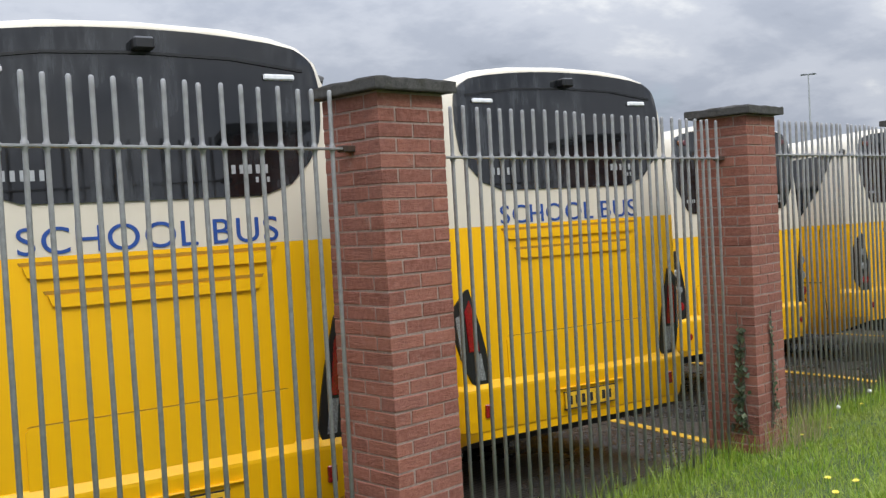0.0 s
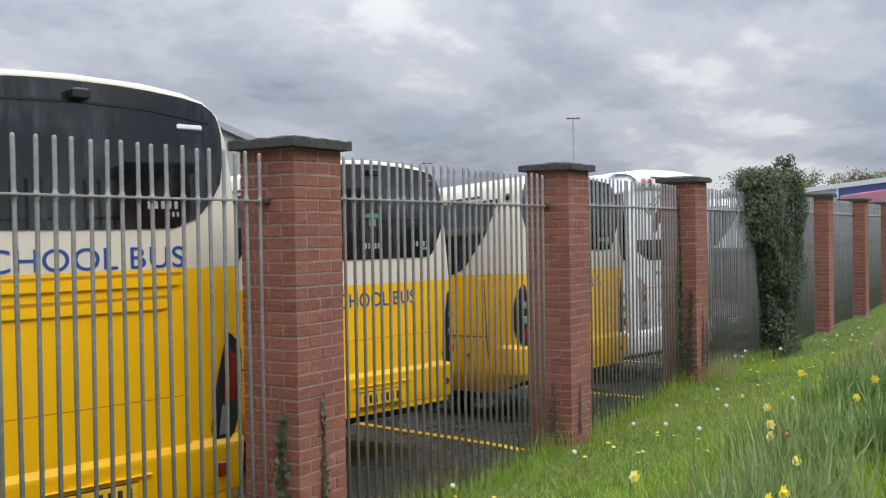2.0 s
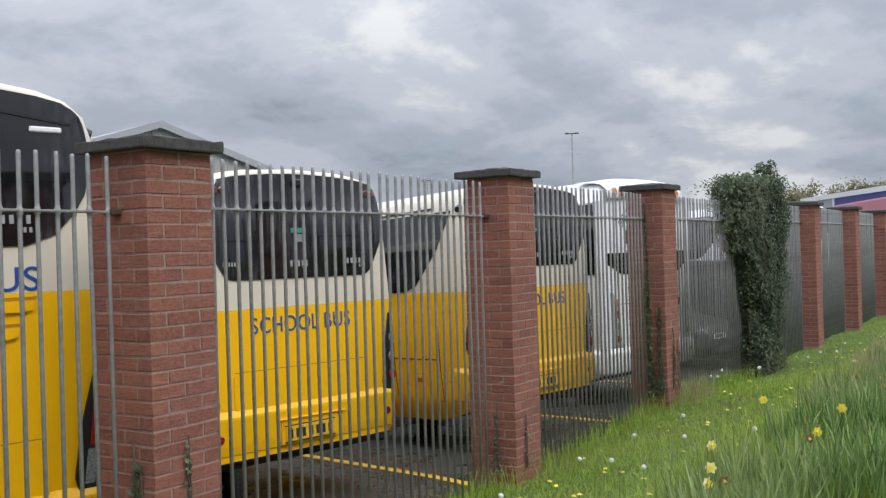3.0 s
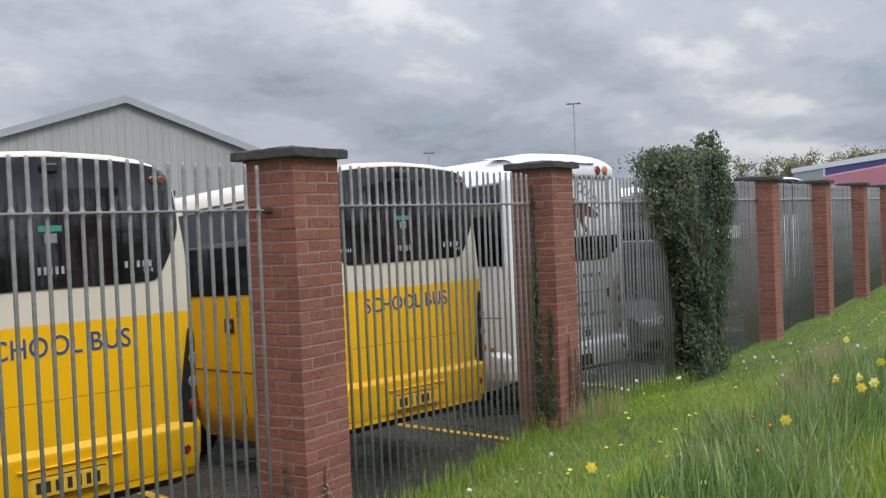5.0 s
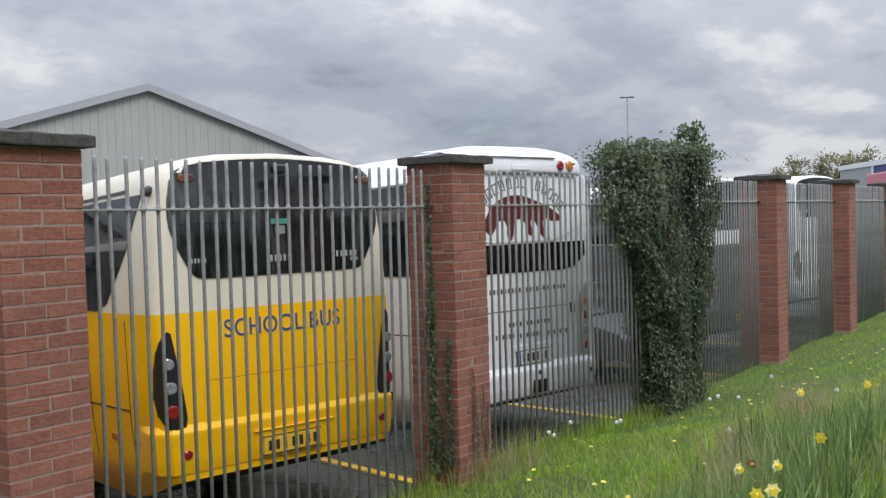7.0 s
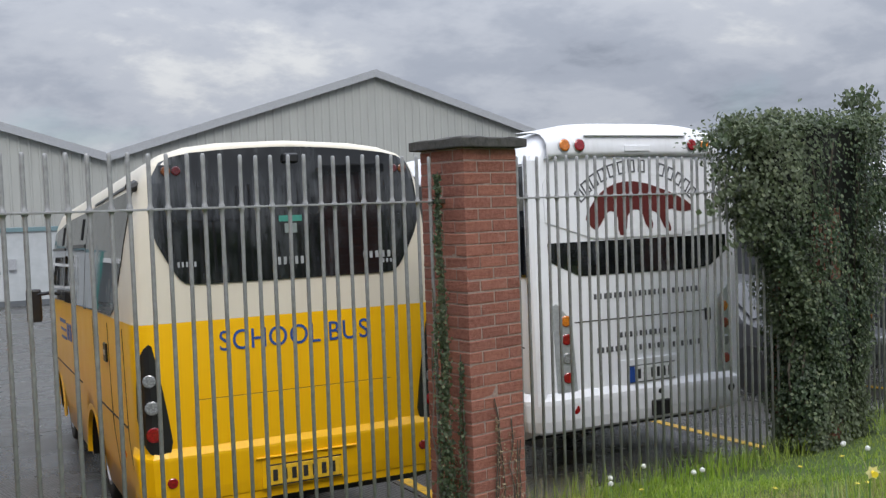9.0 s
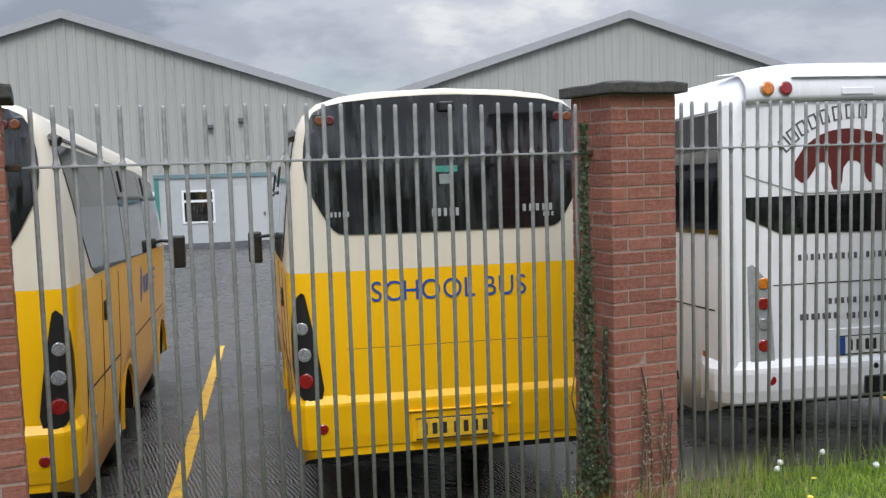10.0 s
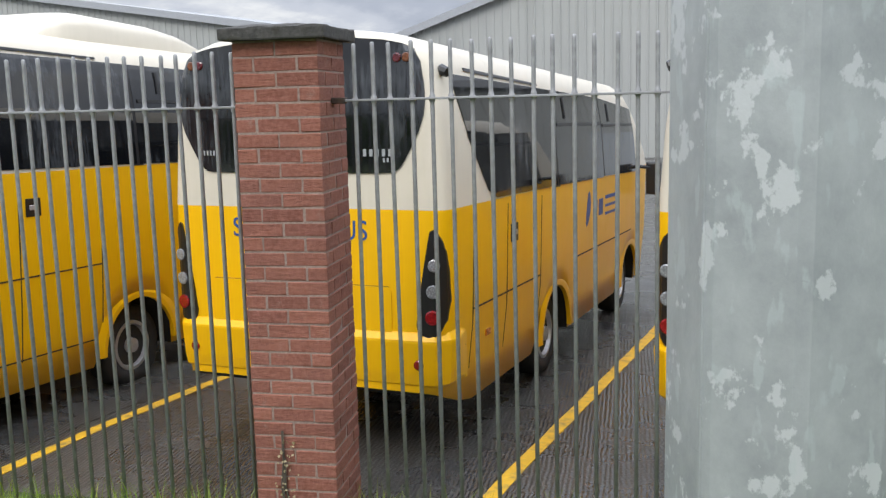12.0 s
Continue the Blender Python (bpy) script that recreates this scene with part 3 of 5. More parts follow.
        top = [(-w, d, z) for w, z in up]
        rings_up.append(top + [(w, d, z) for w, _, z in ((-a, b, c) for a, b, c in reversed(top)) if w > 1e-6])
    for name, rings, mat, closed in (("lower_body", rings_low, lower_mat, True), ("upper_body", rings_up, upper_mat, False)):
        bm = bmesh.new()
        vr = [[bm.verts.new(p) for p in ring] for ring in rings]
        n = len(vr[0])
        for a, b in zip(vr, vr[1:]):
            for i in range(n - 1):
                if name == "lower_body" and i == n // 2 - 1:
                    continue
                bm.faces.new((a[i], a[i + 1], b[i + 1], b[i]))
            if closed:
                f = bm.faces.new((a[n - 1], a[0], b[0], b[n - 1]))
                f.material_index = 1
        bm.faces.new(vr[0])
        bm.faces.new(vr[-1][::-1])
        part(name, bm, [mat, UNDER], bus, smooth=False)
    # plain block in place of running gear, added to darken the space underneath
    part("chassis", bevelled(boxes((-0.74, 0.85, 0.31, 0.74, shell.length - 0.5, shell.floor - 0.02)), 0.03, 1), UNDER, bus, "dark block for the running gear, deepening the shade beneath")
    for me in (c.data for c in bus.children if c.name.startswith(("lower_body", "upper_body"))):
        for p in me.polygons:
            p.use_smooth = abs(p.normal.y) < 0.999


def on_rear(shell, outline, off, cuts=True):
    """A skin over the rear of the shell, with its thickness, from an outline of (across, height)."""
    bm = bmesh.new()
    bm.faces.new([bm.verts.new((u, 0, z)) for u, z in outline])
    if cuts:
        for k in range(14):
            for s in (-1, 1):
                bmesh.ops.bisect_plane(bm, geom=bm.verts[:] + bm.edges[:] + bm.faces[:], plane_co=(s * (0.76 + 0.035 * k), 0, 0), plane_no=(1, 0, 0))
        for k in range(24):
            bmesh.ops.bisect_plane(bm, geom=bm.verts[:] + bm.edges[:] + bm.faces[:], plane_co=(0, 0, 0.5 + 0.12 * k), plane_no=(0, 0, 1))
    ext = bmesh.ops.extrude_face_region(bm, geom=bm.faces[:])
    front = {v for v in ext["geom"] if isinstance(v, bmesh.types.BMVert)}
    for v in bm.verts:
        v.co.y = shell.rear(v.co.x, v.co.z) + (-off if v in front else 0.012)
    return bm


def on_side(shell, sign, outline, off):
    """A skin over one side of the shell from an outline of (along, height)."""
    bm = bmesh.new()
    bm.faces.new([bm.verts.new((0, d, z)) for d, z in outline])
    zlo, zhi = min(z for _, z in outline), max(z for _, z in outline)
    dlo, dhi = min(d for d, _ in outline), max(d for d, _ in outline)
    for k in range(1, int((zhi - zlo) / 0.1) + 1):
        bmesh.ops.bisect_plane(bm, geom=bm.verts[:] + bm.edges[:] + bm.faces[:], plane_co=(0, 0, zlo + 0.1 * k), plane_no=(0, 0, 1))
    for k in range(1, int((dhi - dlo) / 0.3) + 1):
        bmesh.ops.bisect_plane(bm, geom=bm.verts[:] + bm.edges[:] + bm.faces[:], plane_co=(0, dlo + 0.3 * k, 0), plane_no=(0, 1, 0))
    ext = bmesh.ops.extrude_face_region(bm, geom=bm.faces[:])
    front = {v for v in ext["geom"] if isinstance(v, bmesh.types.BMVert)}
    for v in bm.verts:
        v.co.x = sign * (shell.side(v.co.y, v.co.z) + (off if v in front else -0.004))
    return bm


def rect(x0, z0, x1, z1):
    return [(x0, z0), (x1, z0), (x1, z1), (x0, z1)]


def mirrored(pts, s):
    return [(s * u, z) for u, z in (pts if s > 0 else pts[::-1])]


def bumper(shell, section, mat, bus, label=""):
    """A moulding that runs across the rear and round both corners, from a section of (out, height)."""
    bm = bmesh.new()
    rows = []
    path = []
    w = shell.width(0.9)
    for k in range(8):
        path.append((-w - 0.0, 0.45 - 0.045 * k))
    n = 30
    for i in range(n + 1):
        u = -(w - 0.001) + 2 * (w - 0.001) * i / n
        path.append((u, shell.rear(u, 0.9)))
    for k in range(8):
        path.append((w, 0.135 + 0.045 * k))
    for i, (u, d) in enumerate(path):
        a, b = path[max(i - 1, 0)], path[min(i + 1, len(path) - 1)]
        t = Vector((b[0] - a[0], b[1] - a[1]))
        nrm = Vector((t.y, -t.x)).normalized()
        fade = min(1.0, i / 5, (len(path) - 1 - i) / 5)
        rows.append([bm.verts.new((u + nrm.x * out * fade, d + nrm.y * out * fade, z)) for out, z in section])
    for a, b in zip(rows, rows[1:]):
        for i in range(len(section) - 1):
            bm.faces.new((a[i], a[i + 1], b[i + 1], b[i]))
    return part("rear_bumper", bm, mat, bus, label)


def disc(bm, c, axis, r, depth, sides=16):
    return lathe(bm, [(0, r), (depth * 0.7, r), (depth, r * 0.8)], c, axis, sides)


def wheel(bus, sign, d, shell, r=0.40):
    x = sign * (shell.side(d, 0.7) - 0.11)
    bm = lathe(bmesh.new(), [(-0.24, r * 0.6), (-0.25, r * 0.93), (-0.20, r), (-0.05, r), (0.0, r * 0.93), (0.005, r * 0.62), (-0.03, r * 0.60)], (x, d, r), (sign, 0, 0), 28)
    w = part("wheel", bm, RUBBER, bus, "black tyre on a grey steel rim", smooth=True)
    bm = lathe(bmesh.new(), [(-0.10, r * 0.62), (0.004, r * 0.60), (0.006, r * 0.52), (-0.06, r * 0.46), (-0.07, r * 0.20), (0.02, r * 0.17), (0.03, r * 0.08)], (x, d, r), (sign, 0, 0), 24)
    part("rim", bm, RIM, w)
    for k in range(8):
        a = k * math.pi / 4
        bm = tube(bmesh.new(), (x - sign * 0.07, d + 0.31 * r * math.cos(a), r + 0.31 * r * math.sin(a)), (x - sign * 0.045, d + 0.31 * r * math.cos(a), r + 0.31 * r * math.sin(a)), 0.014, sides=6)
        part("wheel_nut", bm, BLACK, w)
    bm = bmesh.new()
    n = 18
    rows = []
    for k in range(n + 1):
        a = math.pi * k / n
        rows.append([bm.verts.new((sign * (shell.side(d, 0.8) + o), d - (r + rr) * math.cos(a), 0.40 + (r + rr) * math.sin(a))) for rr, o in ((0.075, -0.03), (0.075, 0.010), (0.12, 0.014), (0.20, -0.004))])
    for a, b in zip(rows, rows[1:]):
        for i in range(3):
            bm.faces.new((a[i], a[i + 1], b[i + 1], b[i]))
    return bm


def number_plate(bus, shell, u0, u1, z0, z1, off, mat):
    pl = part("number_plate", bevelled(boxes((u0, -off - 0.012, z0, u1, -off, z1)), 0.004, 1), mat, bus, "number plate with dark characters")
    part("plate_frame", boxes((u0 - 0.008, -off - 0.010, z0 - 0.008, u1 + 0.008, -off + 0.002, z0), (u0 - 0.008, -off - 0.010, z1, u1 + 0.008, -off + 0.002, z1 + 0.008)), INK, pl)
    n = 7
    step = (u1 - u0 - 0.06) / n
    for i in range(n):
        a = u0 + 0.03 + step * i + step * 0.16 + (0.012 if i > 2 else -0.004)
        part("character", boxes((a, -off - 0.0145, z0 + 0.028, a + step * 0.50, -off - 0.0122, z1 - 0.028)), INK, pl)
    return pl


def badge_row(bus, u0, u1, z, h, count, mat, off, name="badge"):
    step = (u1 - u0) / count
    for i in range(count):
        part(name, boxes((u0 + step * i, -off, z - h / 2, u0 + step * (i + 0.5), -off + 0.004, z + h / 2)), mat, bus)


def mirrors(bus, shell, d, z):
    for s in (-1, 1):
        x = s * shell.side(d, z)
        bm = tube(bmesh.new(), (x - s * 0.02, d, z + 0.15), (x + s * 0.22, d + 0.12, z + 0.12), 0.022)
        arm = part("mirror_arm", bm, BLACK, bus, "black mirror on an arm")
        part("mirror", bevelled(boxes((x + s * 0.20 - 0.09, d + 0.07, z - 0.22, x + s * 0.20 + 0.09, d + 0.19, z + 0.20)), 0.03), BLACK, arm)


def side_details(bus, shell, belt, top, arch_mat, crease, window_from):
    """Glazing, seams, handles and arches on both sides."""
    for s in (-1, 1):
        low0 = belt + 0.05
        panes = ((window_from, 2.75), (2.79, 4.6), (4.64, shell.length - 1.0))
        for k, (a, b) in enumerate(panes):
            fall = lambda d: shell.split + (top - shell.split) * shell.squeeze(d)[0]
            if k == 0:
                out = [(a, fall(a)), (a + 0.20, belt + 0.52), (a + 0.55, low0 + 0.06), (a + 0.72, low0), (b, low0 - 0.015), (b, fall(b))]
                out = rounded(out[:4], 0) + out[4:]
            else:
                out = [(a, low0 - 0.015 * k), (b, low0 - 0.02 - 0.02 * k), (b, fall(b)), (a, fall(a))]
            part("side_window", on_side(shell, s, out, 0.008), SIDE_GLASS, bus, "tinted side window")
            if k:
                m = (low0 + fall(a)) / 2 + 0.10
                part("window_bar", on_side(shell, s, rect(a + 0.05, m, b - 0.05, m + 0.03), 0.018), BLACK, bus)
                part("window_bar", on_side(shell, s, rect(a + 0.35, fall(a) - 0.26, a + 0.39, fall(a) - 0.06), 0.02), BLACK, bus)
        for d in (2.77, 4.62):
            t = shell.split + (top - shell.split) * shell.squeeze(d + 0.07)[0]
            part("window_pillar", on_side(shell, s, rect(d - 0.07, low0 - 0.03, d + 0.07, t), 0.006), BLACK, bus)
        part("gutter", on_side(shell, s, [(window_from + 0.3, shell.split + (top + 0.03 - shell.split)), (2.4, shell.split + (top + 0.02 - shell.split) * shell.squeeze(2.4)[0]), (2.4, shell.split + (top + 0.04 - shell.split) * shell.squeeze(2.4)[0]), (window_from + 0.3, shell.split + (top + 0.055 - shell.split))][::1], 0.012), BLACK, bus)
        for a, b in ((0.55, 2.25), (3.4, shell.length - 1.2)):
            part("seam", on_side(shell, s, rect(a, crease, b, crease + 0.012), 0.003), SEAM, bus)
        for d in (0.55, 1.32, 2.25):
            part("seam", on_side(shell, s, rect(d, 0.46, d + 0.010, belt - 0.02), 0.003), SEAM, bus)
        part("seam", on_side(shell, s, rect(0.55, 0.58, 2.25, 0.592), 0.003), SEAM, bus)
        x = s * shell.side(1.45, 1.5)
        h = part("door_handle", bevelled(boxes((min(x, x + s * 0.016), 1.40, belt - 0.34, max(x, x + s * 0.016), 1.56, belt - 0.19)), 0.007, 2), BLACK, bus, "black recessed door handle")
        part("handle_grip", bevelled(boxes((x + s * 0.016 - 0.004, 1.435, belt - 0.285, x + s * 0.016 + 0.008, 1.525, belt - 0.245)), 0.003, 1), RIM, h)
        part("side_marker", on_side(shell, s, rect(0.86, 0.80, 0.96, 0.85), 0.012), AMBER, bus, "amber side marker")
        part("side_reflector", on_side(shell, s, rounded(rect(0.36, 0.68, 0.43, 0.84)), 0.014), RED, bus)
        for d in shell.wheels:
            part("wheel_arch", wheel(bus, s, d, shell), arch_mat, bus)
        k = part("camera_pod", tube(bmesh.new(), (s * shell.side(0.2, top), 0.2, top + 0.02), (s * (shell.side(0.2, top) + 0.06), 0.18, top), 0.042, 0.034), BLACK, bus, "small black side camera")


def rear_lamp_strip(bus, shell, outline, lamps, s):
    cluster = part("tail_lamp", on_rear(shell, rounded(mirrored(outline, s), 1), 0.016), BLACK, bus, "black tall tail lamp cluster")
    for u, z, r, mat in lamps:
        y = shell.rear(s * u, z) - 0.014
        part("lamp_lens", disc(bmesh.new(), (s * u, y, z), (s * max(0, (u - 0.98) * 3.0), -1, 0), r, 0.014), mat, cluster)


def school_bus(origin, label):
    """Cream over yellow minibus with lettering below the colour break."""
    x, y = origin
    q = Vector((x, y, 0)).dot(AHEAD)
    bus = thing("school_bus", label, "bus", "school buses parked in a row", at=pose(x, y, yard_height(q), -1.8, 0, -TURN))
    sh = Shell([(0.5, 1.05), (0.62, 1.07), (1.0, 1.11), (1.85, 1.125), (2.38, 1.085), (2.78, 1.025), (2.90, 0.975), (2.98, 0.88), (3.03, 0.72), (3.06, 0.5), (3.08, 0.0)], 3.08, 7.4, 0.56, (2.85, 6.2), 1.835)
    hull(sh, YELLOW, CREAM, bus)
    glass = part("rear_window", on_rear(sh, rounded([(-0.70, 2.085), (-0.79, 2.10), (-0.86, 2.20), (-0.98, 2.43), (-0.995, 2.62), (-0.945, 2.90), (-0.80, 2.972), (-0.4, 3.012), (0, 3.026), (0.4, 3.012), (0.80, 2.972), (0.945, 2.90), (0.995, 2.62), (0.98, 2.43), (0.86, 2.20), (0.79, 2.10), (0.70, 2.085), (0.3, 2.085), (-0.3, 2.085)], 1), 0.010), BANDED, bus, "large dark tinted rear window")
    part("rear_camera", bevelled(boxes((-0.055, -0.06, 2.905, 0.055, -0.010, 2.975)), 0.012, 1), BLACK, glass, "small black camera housing")
    part("exit_sticker", boxes((-0.10, -0.0135, 2.492, 0.07, -0.0105, 2.535)), GREEN_SIGN, glass, "green sticker")
    part("exit_sticker", boxes((-0.06, -0.0135, 2.41, 0.03, -0.0105, 2.478)), STICKER, glass, "dull grey sticker")
    badge_row(glass, -0.82, -0.68, 2.225, 0.035, 5, BADGE, 0.0135)
    badge_row(glass, -0.12, 0.09, 2.215, 0.055, 5, BADGE, 0.0135)
    badge_row(glass, 0.53, 0.77, 2.225, 0.05, 5, BADGE, 0.0135)
    badge_row(glass, 0.68, 0.77, 2.175, 0.03, 3, BADGE, 0.0135)
    for s in (-1, 1):
        for u, mat in ((0.87, AMBER_DIM), (0.80, RED_DIM)):
            part("high_lamp", disc(bmesh.new(), (s * u, sh.rear(u, 2.86) - 0.008, 2.86), (0, -1, 0), 0.032, 0.014, 12), mat, glass)
    lettering(bus, "SCHOOL BUS", 1.10, 0.145, -0.01, 1.69)
    for s in (-1, 1):
        rear_lamp_strip(bus, sh, [(0.90, 0.955), (0.945, 1.30), (1.00, 1.60), (1.025, 1.72), (1.085, 1.66), (1.115, 1.52), (1.115, 1.10), (1.07, 0.98), (1.02, 0.95)], ((1.045, 1.46, 0.044, CLEAR), (1.035, 1.28, 0.048, CLEAR), (1.03, 1.10, 0.052, RED)), s)
        part("reflector", disc(bmesh.new(), (s * 0.93, -0.026, 0.765), (0, -1, 0), 0.036, 0.016), RED, bus, "round red reflector")
    part("engine_cover", on_rear(sh, [(-0.76, 0.95), (-0.76, 1.27), (-0.73, 1.295), (0.69, 1.295), (0.72, 1.27), (0.72, 0.95)], 0.010), YELLOW, bus)
    part("cover_seam", on_rear(sh, [(-0.75, 1.296), (-0.73, 1.302), (0.69, 1.302), (0.71, 1.296)], 0.006), SHUT_SHADE, bus)
    bumper(sh, [(-0.004, 0.990), (0.006, 0.985), (0.040, 0.935), (0.042, 0.915), (0.026, 0.70), (0.012, 0.62), (-0.03, 0.585)], YELLOW, bus)
    part("plate_lamp_hood", bevelled(boxes((-0.36, -0.062, 0.842, 0.39, -0.030, 0.854)), 0.004, 1), YELLOW_B, bus)
    part("plate_recess", bevelled(boxes((-0.32, -0.044, 0.628, 0.30, -0.020, 0.835)), 0.004, 1), YELLOW_B, bus)
    number_plate(bus, sh, -0.285, 0.255, 0.65, 0.785, 0.046, PLATE)
    side_details(bus, sh, 1.80, 2.76, YELLOW, 1.06, 0.34)
    for s in (-1, 1):
        badge = part("operator_logo", on_side(sh, s, rounded([(3.85, 1.30), (4.02, 1.42), (4.05, 1.62), (3.95, 1.72), (3.88, 1.52)], 1), 0.004), BLUE, bus, "blue drop-shaped logo with bars")
        for a, b, z0, z1 in ((4.16, 4.34, 1.40, 1.58), (4.42, 4.60, 1.40, 1.58), (4.72, 5.35, 1.56, 1.60), (4.72, 5.30, 1.47, 1.50), (4.72, 5.25, 1.38, 1.41)):
            part("bar", on_side(sh, s, rect(a, z0, b, z1), 0.004), BLUE, badge)
    mirrors(bus, sh, 6.45, 1.70)
    return bus


def roof_pod(bus, sh, mat):
    """Moulded air-conditioning pod with sloped ends and rounded shoulders."""
    bm = bmesh.new()
    rows = []
    for d, k in ((2.0, 0.0), (2.12, 0.55), (2.35, 0.9), (2.6, 1.0), (3.6, 0.92), (4.0, 0.75), (4.3, 0.45), (4.45, 0.0)):
        base = sh.split + (3.30 - sh.split) * sh.squeeze(d)[0]
        ring = []
        for i in range(13):
            a = math.pi * i / 12
            w = 0.86 * (abs(math.cos(a)) ** 0.35) * (0.90 + 0.10 * k)
            ring.append(bm.verts.new((-w if a < math.pi / 2 else w, d, base - 0.03 + 0.30 * k * math.sin(a) ** 0.5)))
        rows.append(ring)
    for a, b in zip(rows, rows[1:]):
        for i in range(12):
            bm.faces.new((a[i], a[i + 1], b[i + 1], b[i]))
    part("roof_pod", bm, mat, bus, "cream moulded roof pod", smooth=True)


def tall_bus(origin, label, body=None, top=None, lettered=True, turn=TURN, size=1.0):
    """Taller minibus: lettering on the cream band above grooved panels."""
    x, y = origin
    q = Vector((x, y, 0)).dot(AHEAD)
    body, top = body or YELLOW_B, top or CREAM
    bus = thing("school_bus" if lettered else "minibus", label, "bus", "school buses parked in a row" if lettered else "", at=pose(x, y, yard_height(q), -1.8 if lettered else 0, 0, -turn) @ Matrix.Scale(size, 4))
    sh = Shell([(0.45, 1.10), (0.62, 1.13), (1.0, 1.16), (1.6, 1.19), (2.12, 1.20), (2.6, 1.175), (3.0, 1.12), (3.17, 1.06), (3.26, 0.95), (3.31, 0.78), (3.345, 0.5), (3.36, 0.0)], 3.36, 8.4, 0.53, (2.75, 7.1), 2.12, roof_fall=0.012)
    hull(sh, body, top, bus)
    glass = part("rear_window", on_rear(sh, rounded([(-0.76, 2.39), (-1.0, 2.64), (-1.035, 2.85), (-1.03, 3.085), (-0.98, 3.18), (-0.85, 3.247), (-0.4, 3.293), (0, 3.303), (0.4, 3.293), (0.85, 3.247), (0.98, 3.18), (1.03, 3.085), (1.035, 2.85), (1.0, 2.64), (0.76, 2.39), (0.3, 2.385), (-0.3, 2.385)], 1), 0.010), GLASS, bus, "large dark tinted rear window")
    part("brow", on_rear(sh, [(-0.93, 3.11), (-0.5, 3.165), (0, 3.18), (0.5, 3.165), (0.93, 3.11), (0.93, 3.095), (0.5, 3.15), (0, 3.165), (-0.5, 3.15), (-0.93, 3.095)], 0.022), BLACK, glass)
    part("rear_camera", bevelled(boxes((-0.05, -0.10, 3.175, 0.06, -0.012, 3.245)), 0.012, 1), BLACK, glass, "small black camera housing")
    for s in (-1, 1):
        part("marker_lamp", bevelled(boxes((s * 0.78 - 0.095, -0.03, 3.045, s * 0.78 + 0.095, -0.008, 3.08)), 0.008, 1), LED, glass, "white lamp strip")
    badge_row(glass, -0.73, -0.50, 2.53, 0.055, 5, BADGE, 0.0135)
    badge_row(glass, 0.46, 0.70, 2.54, 0.05, 5, BADGE, 0.0135)
    badge_row(glass, 0.60, 0.70, 2.48, 0.03, 3, BADGE, 0.0135)
    if lettered:
        lettering(bus, "SCHOOL BUS", 1.39, 0.145, 0.02, 2.205)
        for z, a, b in ((2.075, 0.66, 0.66), (1.925, 0.55, 0.57)):
            part("grille_lip", on_rear(sh, [(-a, z), (-a + 0.02, z - 0.055), (-a + 0.07, z - 0.065), (b - 0.05, z - 0.065), (b, z - 0.055), (b + 0.02, z)], 0.020), body, bus)
            # ochre strip carries the groove's shade in its colour
            part("grille_groove", on_rear(sh, [(-a - 0.02, z + 0.022), (-a - 0.01, z + 0.004), (b + 0.03, z + 0.004), (b + 0.04, z + 0.022)], 0.004), SHUT_SHADE, bus)
    for s in (-1, 1):
        cluster = part("tail_lamp", on_rear(sh, rounded(mirrored([(0.86, 0.925), (0.92, 1.30), (1.01, 1.62), (1.03, 1.68), (1.12, 1.58), (1.165, 1.48), (1.14, 1.25), (1.06, 0.99), (1.00, 0.93)], s), 1), 0.016), BLACK, bus, "black slanted tail lamp with red inserts")
        part("lamp_lens", on_rear(sh, mirrored([(0.965, 1.20), (1.005, 1.50), (1.03, 1.58), (1.075, 1.50), (1.055, 1.20)], s), 0.024), RED, cluster)
        part("lamp_lens", on_rear(sh, mirrored([(0.925, 0.98), (0.955, 1.18), (1.01, 1.18), (0.985, 0.98)], s), 0.024), CLEAR, cluster)
        part("lamp_lens", on_rear(sh, mirrored([(1.085, 1.15), (1.105, 1.48), (1.14, 1.46), (1.115, 1.15)], s), 0.024), CLEAR, cluster)
        part("reflector", bevelled(boxes((s * 0.93 - 0.03, -0.050, 0.70, s * 0.93 + 0.03, -0.020, 0.80)), 0.006, 1), RED, bus, "red reflector")
    part("engine_cover", on_rear(sh, [(-0.70, 0.93), (-0.70, 1.25), (-0.67, 1.275), (0.69, 1.275), (0.72, 1.25), (0.72, 0.93)], 0.010), body, bus)
    part("cover_seam", on_rear(sh, [(-0.69, 1.276), (-0.67, 1.282), (0.69, 1.282), (0.71, 1.276)], 0.006), SHUT_SHADE if lettered else SEAM, bus)
    bumper(sh, [(-0.004, 0.970), (0.006, 0.965), (0.040, 0.915), (0.042, 0.895), (0.026, 0.68), (0.012, 0.60), (-0.03, 0.55)], body, bus)
    part("plate_lamp_hood", bevelled(boxes((-0.30, -0.062, 0.812, 0.40, -0.030, 0.824)), 0.004, 1), body, bus)
    number_plate(bus, sh, -0.21, 0.30, 0.655, 0.78, 0.040, PLATE)
    side_details(bus, sh, 2.10, 3.08, body, 1.26, 0.42)
    mirrors(bus, sh, 7.6, 2.0)
    if lettered:
        roof_pod(bus, sh, top)
    return bus


tall_bus((-0.82, 0.93), "yellow and cream school bus, rear end close to the railings")
tall_bus((2.78, 0.97), "yellow and cream school bus with white marker lamp strips")
school_bus((6.70, 1.67), "cream and yellow school bus parked back from the railings")
school_bus((10.28, 1.17), "cream and yellow school bus with clean rear, beside white coach")
tall_bus((21.75, 1.5), "dark grey minibus with white roof behind the railings", CAR, WHITE, False, TURN, 0.94)
